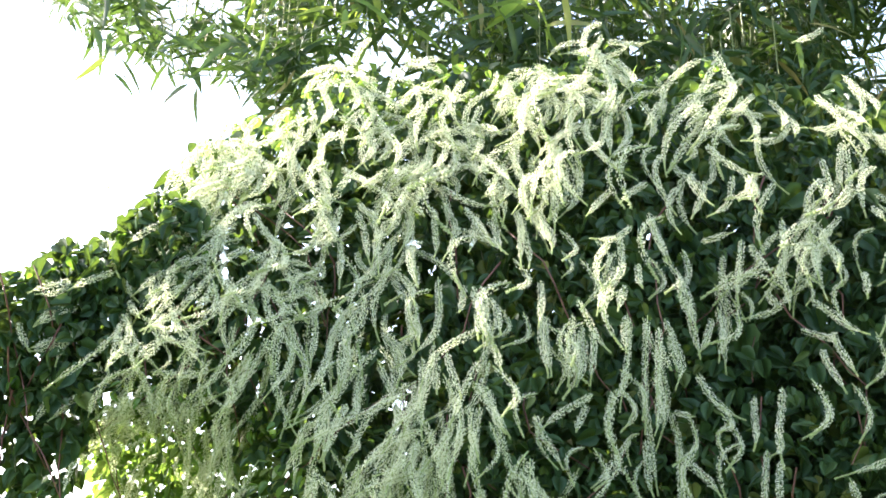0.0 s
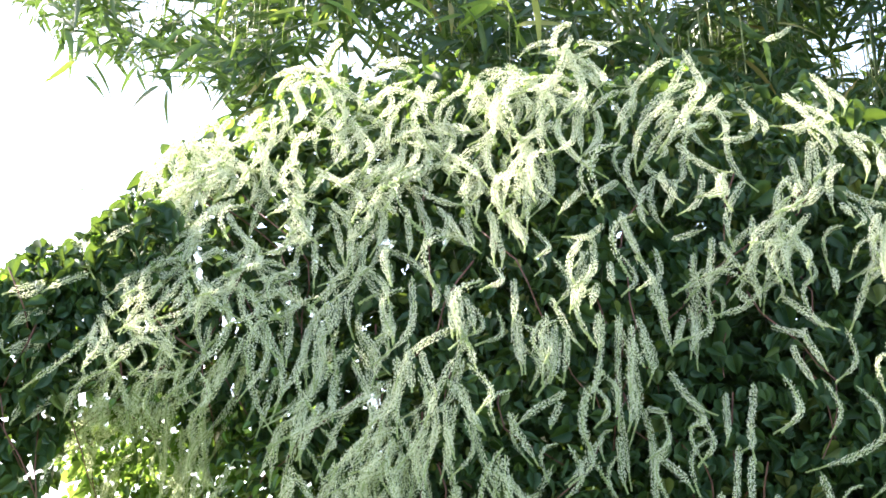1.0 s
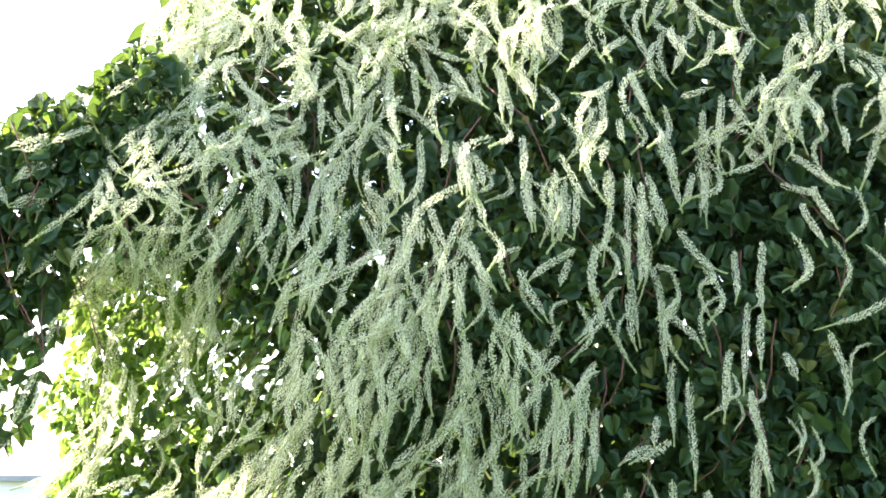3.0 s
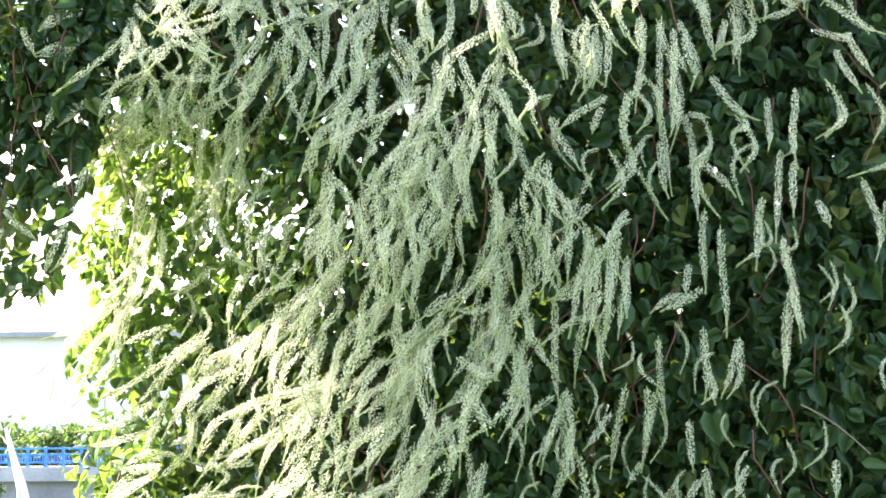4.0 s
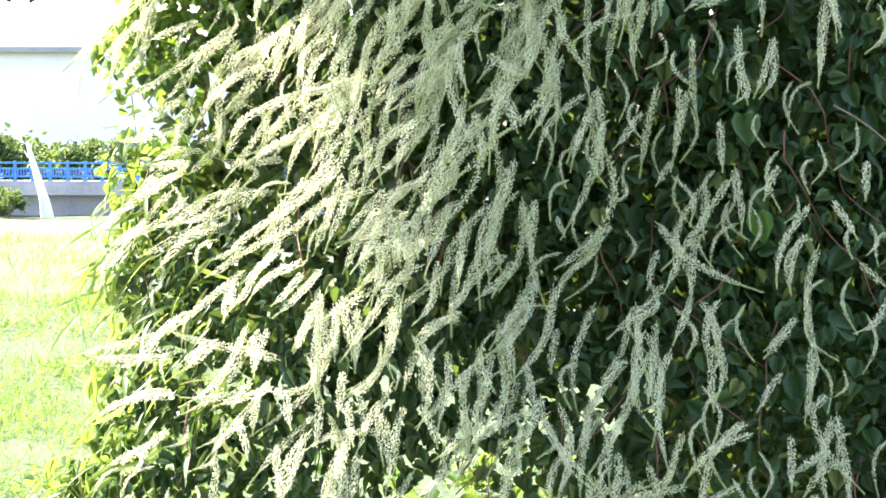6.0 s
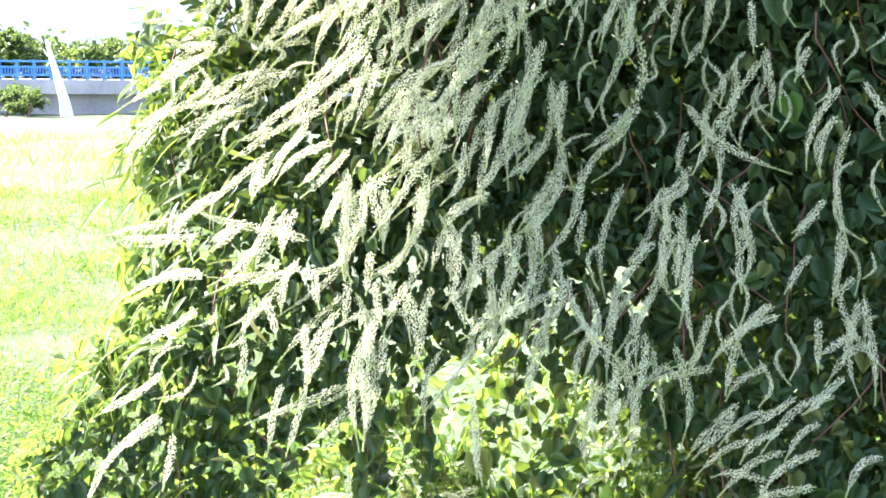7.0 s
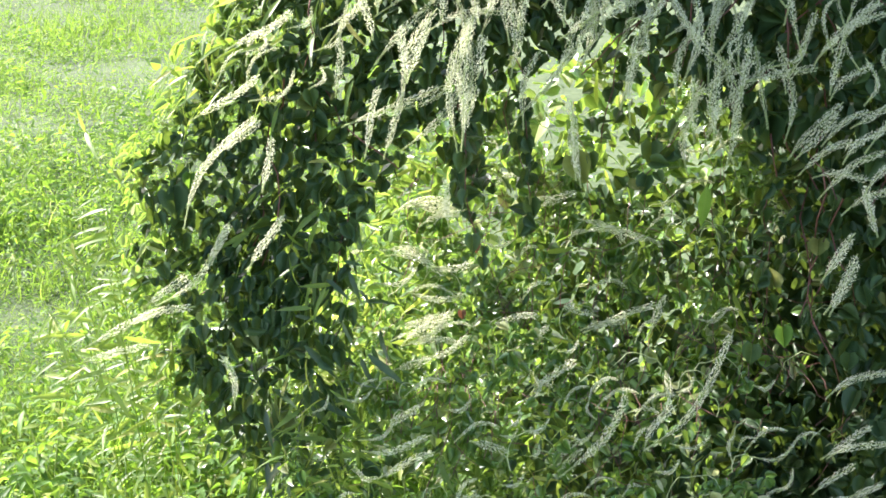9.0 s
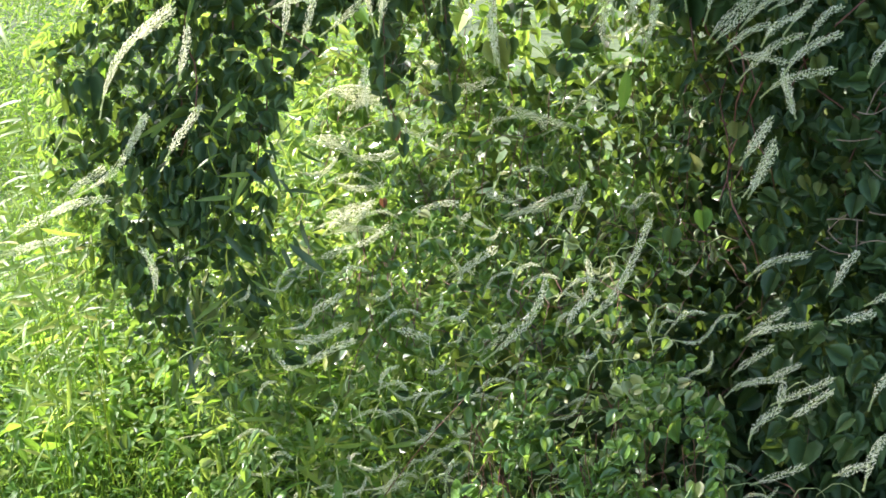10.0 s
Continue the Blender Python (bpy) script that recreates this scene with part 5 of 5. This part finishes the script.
leaves("dark_narrow_leaves", [LANCE], leaf_turns(facing(n, up=0.3, spread=0.6), unit(np.array([0.45, -0.1, -0.9]) + rng.normal(0, 0.35, (n, 3))), rng.uniform(0.06, 0.11, n)), spot(p[:, 0], p[:, 1], front(p[:, 0], p[:, 1]) + rng.uniform(-0.03, 0.08, n)), BAMBOO, vine, "narrow dark leaves hanging at the edge of the opening")
rng = first_rng

# ---- undergrowth behind the opening ----
under = thing("undergrowth", "sunlit tangle of climber leaves and weeds under the arch", "undergrowth", (0, 3.9, 0))
def gaps(u, w):
    return np.clip(0.26 - 0.12 * (w < 0.15) - 0.2 * (u > 0.0) + 0.65 * np.sin(23 * u + 3 * w + 1) * np.sin(13 * w - 9 * u) + 0.45 * np.sin(47 * u + 2 * w) * np.sin(31 * w - 5 * u), 0.03, 1)


# The bright leaf colour adds to the sunlight on the heap.
p = sample(4700, (-0.75, -0.58), (0.75, 0.95), lambda u, w: heap(u, w) * np.where(w < 0.02, np.where(u > -0.05, 0.45, 0.8), 1.0) * (1 - 0.9 * np.exp(-(((u - 0.36) / 0.15) ** 2 + ((w - 0.12) / 0.11) ** 2))) * gaps(u, w))
n = len(p)
d = bank(p[:, 1]) + 0.07 * np.sin(7 * p[:, 0]) * np.sin(8 * p[:, 1]) + 0.05 * np.sin(19 * p[:, 0] + 9 * p[:, 1]) + rng.exponential(0.05, n) - 0.10 * (np.sin(5.1 * p[:, 0] + 2) * np.sin(6.3 * p[:, 1] + 1) > 0.45)
q = spot(p[:, 0], p[:, 1], d)
q[:, 2] = np.maximum(q[:, 2], rng.uniform(-0.50, -0.40, n))
leaves("undergrowth_leaves", HEARTS + [BROAD, HEARTS[1]], leaf_turns(facing(n, up=0.9, ahead=0.25, spread=0.75, left=0.5), hanging(n, 0.9), rng.uniform(0.011, 0.029, n) * np.where(rng.random(n) < 0.08, 1.8, 1)), q, LIT_LEAF, under, "bright green small leaves")
# The darker leaf colour puts shade between the bright leaves.
p = sample(500, (-0.75, -0.55), (0.6, 0.95), lambda u, w: heap(u, w) + 0.6 * (u > 0.3) * (u < 0.6))
n = len(p)
q = spot(p[:, 0], p[:, 1], bank(p[:, 1]) + 0.03 + rng.uniform(-0.07, 0.10, n))
q[:, 2] = np.maximum(q[:, 2], rng.uniform(-0.50, -0.40, n))
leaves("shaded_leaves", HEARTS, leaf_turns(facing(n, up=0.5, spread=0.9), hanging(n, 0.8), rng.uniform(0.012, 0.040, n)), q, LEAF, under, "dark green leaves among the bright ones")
p = sample(900, (-0.72, -0.4), (0.35, 0.75), lambda u, w: heap(u, w) * np.clip(0.2 - u, 0.15, 1))
n = len(p)
q = spot(p[:, 0], p[:, 1], bank(p[:, 1]) + rng.uniform(-0.06, 0.15, n))
q[:, 2] = np.maximum(q[:, 2], rng.uniform(-0.48, -0.38, n))
leaves("narrow_leaves", [LANCE, BLADE], leaf_turns(facing(n, up=0.5, ahead=0.3, spread=0.9), unit(rng.normal(0, 0.7, (n, 3)) + [-0.3, -0.2, 0.1]), rng.uniform(0.04, 0.09, n)), q, SHOOT, under, "narrow bright leaves in the tangle")
# Dark backing leaves stand in for deep shade in the gaps.
p = sample(6800, (-0.6, -0.6), (1.1, 0.75), lambda u, w: (u > leg(w) + 0.06) * np.where(u > 0.3, 1.0, np.where((u > -0.10) & (w < 0.60), 0.55, 0.03)))
n = len(p)
q = spot(p[:, 0], p[:, 1], bank(p[:, 1]) + rng.uniform(0.26, 0.56, n))
q[:, 2] = np.maximum(q[:, 2], rng.uniform(-0.50, -0.36, n))
leaves("inner_growth", HEARTS, leaf_turns(facing(n, up=0.6, spread=0.7), hanging(n, 0.8), rng.uniform(0.03, 0.06, n)), q, LEAF, under, "dark leaves set behind the heap for its shaded gaps")
# a shelf of growth leaning out at the foot of the heap, shaped to catch sun
def shelf(u, w):
    """Distance of the foot that leans out into the sun."""
    return np.interp(w, [-0.46, -0.30, -0.16, -0.08], [2.70, 2.76, 2.86, 3.00])


rng = np.random.default_rng(42)
p = sample(760, (-0.12, -0.46), (0.50, -0.08), lambda u, w: np.clip(0.35 + 0.75 * np.sin(19 * u + 5 * w + 2) * np.sin(16 * w - 6 * u), 0.03, 1) * np.clip((-0.06 - w) / 0.10, 0.1, 1) * np.clip((u + 0.12) / 0.15, 0.1, 1))
n = len(p)
leaves("shelf_leaves", HEARTS + [BROAD], leaf_turns(facing(n, up=1.0, ahead=0.3, spread=0.6, left=0.5), hanging(n, 1.0), rng.uniform(0.012, 0.032, n) * np.where(rng.random(n) < 0.10, 1.7, 1)), spot(p[:, 0], p[:, 1], shelf(p[:, 0], p[:, 1]) + rng.exponential(0.05, n)), LIT_LEAF, under, "sunlit leaves at the foot of the heap")
stems = []
for u, w in sample(45, (-0.08, -0.44), (0.48, -0.12), lambda u, w: 0 * u + 1.0):
    tip = spot(u, w, float(shelf(u, w)))
    foot = np.array([tip[0] + rng.normal(0, 0.10), tip[1] + rng.uniform(0.05, 0.25), -0.52])
    bow = (tip + foot) / 2 + [rng.normal(0, 0.03), -0.04, 0.06]
    stems.append(tube([foot * (1 - q) ** 2 + 2 * bow * q * (1 - q) + tip * q * q for q in np.linspace(0, 1, 8)], np.linspace(0.0013, 0.0007, 8), 4))
child("shelf_stems", mesh_of("shelf_stems", *join(stems), [STEM]), under, "thin stems that carry the foot of the heap", "stuff")
rng = first_rng
n = 3600
x, y = rng.uniform(-1.0, -0.12, n), rng.uniform(3.60, 4.7, n)
p = np.stack([x, y, ground_height(x, y) + 0.50 * rng.random(n) ** 1.6], 1)
leaves("grassy_leaves", HEARTS + [BROAD, LANCE], leaf_turns(facing(n, up=0.9, ahead=0.25, spread=0.55, left=0.5), unit(rng.normal(0, 1, (n, 3)) * [1, 1, 0.5]), rng.uniform(0.018, 0.045, n)), p, LIT_LEAF, under, "sunlit weed leaves behind the opening")
n = 1700
p = np.stack([rng.uniform(-0.9, 1.6, n), rng.uniform(4.3, 5.2, n), rng.uniform(-0.5, 0.6, n)], 1)
leaves("back_leaves", HEARTS, leaf_turns(facing(n, up=0.8, ahead=0.4, spread=0.7), hanging(n, 0.6), rng.uniform(0.03, 0.07, n)), p, LIT_LEAF, under, "green leaves behind the arch")
at, sizes, pieces = [], [], []
for k in range(85):
    u, w, a = rng.uniform(-0.42, 0.45), rng.uniform(0.1, 0.80), rng.normal(-0.1, 0.25)
    if heap(u, w) < 0.3:
        continue
    pts = []
    for j in range(int(rng.integers(7, 20))):
        pts.append(spot(u, w, bank(w) - 0.04))
        if rng.random() < 0.85:
            at.append(pts[-1] + rng.normal(0, 0.010, 3)), sizes.append(rng.uniform(0.012, 0.030))
        a = 0.85 * a + rng.normal(-0.03, 0.22)
        u, w = u + 0.022 * math.sin(a), w - 0.022 * math.cos(a)
    pieces.append(tube(pts, 0.0008, 4))
n = len(at)
leaves("trailing_leaves", HEARTS, leaf_turns(facing(n, up=0.5, spread=0.8), hanging(n, 0.6), np.array(sizes)), np.array(at), LIT_LEAF, under, "small leaves on trailing stems")
for k in range(45):
    u, w, a = rng.uniform(-0.3, 0.9), rng.uniform(-0.4, 0.6), rng.uniform(-2.2, 2.2)
    pts = []
    for j in range(8):
        pts.append(spot(u, w, bank(w) - 0.03 - 0.04 * math.sin(0.45 * j)))
        a += rng.normal(0, 0.3)
        u, w = u + 0.035 * math.sin(a), w - 0.03 * math.cos(a)
    pts = np.array(pts)
    pts[:, 2] = np.maximum(pts[:, 2], -0.42)
    pieces.append(tube(pts, 0.0007, 4))
hooks = []
for u, w in sample(65, (-0.42, -0.45), (0.75, 0.72), lambda u, w: (u > leg(w) + 0.04) * 1.0):
    size, side, d = rng.uniform(0.025, 0.060), rng.choice((-1, -1, 1)), float(bank(w)) - rng.uniform(0.03, 0.09)
    pts = [spot(u + side * size * (1 - math.cos(q)), w + size * rng.uniform(0.7, 1.0) * math.sin(q) - (0.35 * size * max(q - 2.4, 0)), d - 0.01 * q) for q in np.linspace(0, rng.uniform(2.6, 3.8), 10)]
    hooks.append(tube(pts, np.linspace(0.0007, 0.0013, 10), 5))
child("tendrils", mesh_of("tendrils", *join(hooks), [STALK]), under, "pale green hooked tendrils", "stuff")
child("runners", mesh_of("runners", *join(pieces), [STEM]), under, "thin reddish runners", "stuff")


# ---- broad-leaved weeds at the foot ----
def weed_plant(seed):
    r = np.random.default_rng(seed)
    w = thing("weed", "leafy green weed with lance-shaped leaves in the grass", "weed", (0, 0, 0), "weeds at the foot of the climber")
    high = r.uniform(0.18, 0.46)
    pts = [(0.02 * math.sin(3 * q), 0.02 * q, high * q) for q in np.linspace(0, 1, 6)]
    child("stem", mesh_of("stem", *tube(pts, np.linspace(0.003, 0.0015, 6), 5), [STALK]), w)
    for k in range(9):
        q = 0.25 + 0.75 * k / 8
        a = 2.4 * k
        drop = r.uniform(-0.9, 0.5)
        tip = np.array([[math.cos(a), math.sin(a), drop]])
        m = leaf_turns(unit(np.array([[-drop * math.cos(a), -drop * math.sin(a), 1.0]]) + r.normal(0, 0.25, (1, 3))), unit(tip), np.array([r.uniform(0.045, 0.095)]), 0.75)
        v, f = repeat(BROAD, m, np.array([[0.02 * math.sin(3 * q), 0.02 * q, high * q]]))
        child("leaf", mesh_of("leaf", v, f, [WEED], uv=BROAD[0][:, :2]), w)
    return w


kinds = [weed_plant(s) for s in (1, 2, 3)]
spots = [(rng.uniform(-1.5, -0.25), rng.uniform(3.25, 4.0)) for _ in range(95)]
for k, (x, y) in enumerate(spots):
    m = pose(x, y, float(ground_height(x, y)) - 0.005, rng.normal(0, 8), rng.normal(0, 8), rng.uniform(0, 360))
    if k < 3:
        kinds[k].matrix_basis = m
    else:
        copy_thing(kinds[k % 3], m)
rng = np.random.default_rng(43)
for k in range(12):
    x, y = rng.uniform(-0.38, 0.0), rng.uniform(2.75, 3.05)
    copy_thing(kinds[k % 3], pose(x, y, float(ground_height(x, y)) - 0.005, rng.normal(0, 8), rng.normal(0, 8), rng.uniform(0, 360)))
rng = first_rng

# ---- bamboo ----
def bamboo(name, label, at, culms, sprays, spray_leaves, size, material=BAMBOO, group="bamboo behind the climber"):
    """Arching culms with drooping sprays of narrow leaves. culms: number; sprays: an array of places where the sprays hang."""
    b = thing(name, label, "bamboo", at, group)
    for k in range(culms):
        x = at[0] + rng.uniform(-0.3, 0.6)
        y = at[1] + rng.normal(0, 0.35)
        bend = rng.uniform(-0.5, 0.5)
        high = rng.uniform(4.2, 6.5)
        pts = [(x + bend * q ** 2, y - 0.8 * q ** 2, -0.55 + (high + 0.55) * q) for q in np.linspace(0, 1, 12)]
        child("culm", mesh_of("culm", *tube(pts, np.linspace(0.014, 0.004, 12), 6), [CULM]), b)
    c = np.repeat(sprays, spray_leaves, axis=0)
    n = len(c)
    way = unit(np.repeat(unit(rng.normal(0, 1, (len(sprays), 3)) * [1, 1, 0.4] + [-0.2, -0.3, -0.45]), spray_leaves, axis=0) + rng.normal(0, 0.45, (n, 3)))
    p = c + rng.normal(0, 0.06, (n, 3)) * (size / 0.16)
    leaves("bamboo_leaves", [LANCE], leaf_turns(unit(rng.normal(0, 0.6, (n, 3)) + [0, -0.4, 0.7]), way, size * rng.uniform(0.6, 1.25, n)), p, material, b)
    twigs = [tube([s + [0, 0.05, 0.25], s + [0, 0.0, 0.1], s], [0.003, 0.002, 0.001], 3) for s in sprays[::2]]
    child("twig_mass", mesh_of("twig_mass", *join(twigs), [CULM]), b, "", "stuff")
    return b


def sprays_in(n, u0, u1, w0, w1, d0, d1, low):
    p = sample(n, (u0, w0), (u1, w1), lambda u, w: (w > low(u)) * np.clip(0.55 + 0.6 * np.sin(9 * u + 2 * w) * np.sin(11 * w - 3 * u + 1) + 0.3 * np.sin(23 * u) * np.sin(19 * w), 0.02, 1))
    return spot(p[:, 0], p[:, 1], rng.uniform(d0, d1, n))


bamboo("bamboo", "tall green bamboo with dense drooping leaves, backlit", (0.8, 5.6, 0),
       7, sprays_in(2200, -0.85, 1.6, 2.65, 3.5, 4.4, 6.4, lambda u: np.interp(u, [-0.85, -0.6, -0.45, -0.3, 1.6], [3.02, 2.88, 2.86, 2.75, 2.62])), 9, 0.125)
bamboo("bamboo", "dense dark green bamboo crowding behind the climber", (1.5, 6.0, 0), 6, sprays_in(700, 0.55, 1.7, 2.65, 3.4, 4.6, 6.6, lambda u: 2.62 + 0 * u), 9, 0.13)
# The brighter shoot colour paints sun onto these near bamboo sprays.
near = np.concatenate([spot([-0.21, -0.17, -0.37, -0.10, 0.15, 0.21, 0.05], [3.05, 2.97, 3.02, 3.02, 3.04, 3.0, 3.07], 4.3), sprays_in(14, -0.4, 0.5, 2.98, 3.25, 4.4, 4.9, lambda u: 2.9 + 0 * u)])
bamboo("bamboo", "sparse bamboo above the climber, narrow leaves in a sunlit colour", (0.55, 5.0, 0), 1, near, 6, 0.15, SHOOT)


def shoots(n, x0, x1, y0, y1, high0, high1, size, material=SHOOT, drop=0.15, side=-0.45, label="low bamboo shoots with narrow bright leaves beside the climber"):
    """Low bamboo: thin stems that rise from the ground and lean out, with narrow leaves along their upper half."""
    b = thing("bamboo_shoots", label, "bamboo", ((x0 + x1) / 2, (y0 + y1) / 2, 0), "bamboo shoots")
    at, way, keep = [], [], []
    for k in range(n):
        x, y, high = rng.uniform(x0, x1), rng.uniform(y0, y1), rng.uniform(high0, high1)
        out = rng.uniform(-0.22, 0.06)
        pts = np.array([(x + out * q ** 2, y - 0.1 * q ** 2, -0.52 + (high + 0.52) * q) for q in np.linspace(0, 1, 9)])
        child("stem", mesh_of("stem", *tube(pts, np.linspace(0.0018, 0.0008, 9), 5), [material]), b)
        for q in rng.uniform(0.30, 1.0, 18):
            at.append((x + out * q ** 2, y - 0.1 * q ** 2, -0.52 + (high + 0.52) * q))
            way.append((rng.normal(side, 0.5), rng.normal(-0.2, 0.4), rng.normal(drop, 0.35)))
    m = len(at)
    leaves("shoot_leaves", [LANCE], leaf_turns(unit(rng.normal(0, 0.4, (m, 3)) + [-0.3, -0.7, 0.6]), unit(np.array(way)), size * rng.uniform(0.6, 1.25, m), 0.85), np.array(at), material, b)


shoots(12, -0.76, -0.58, 3.78, 4.05, 0.9, 1.75, 0.10)
shoots(15, -0.99, -0.87, 3.20, 3.40, 0.10, 0.80, 0.080, SHOOT, 0.12, -0.6)
# Dark vine-leaf colour on these shoots paints the shade at the foot.
shoots(9, -0.76, -0.52, 3.40, 3.50, 0.10, 0.62, 0.085, LEAF, -0.75, 0.1, "low bamboo shoots drooping at the foot of the climber, coloured dark for shade")
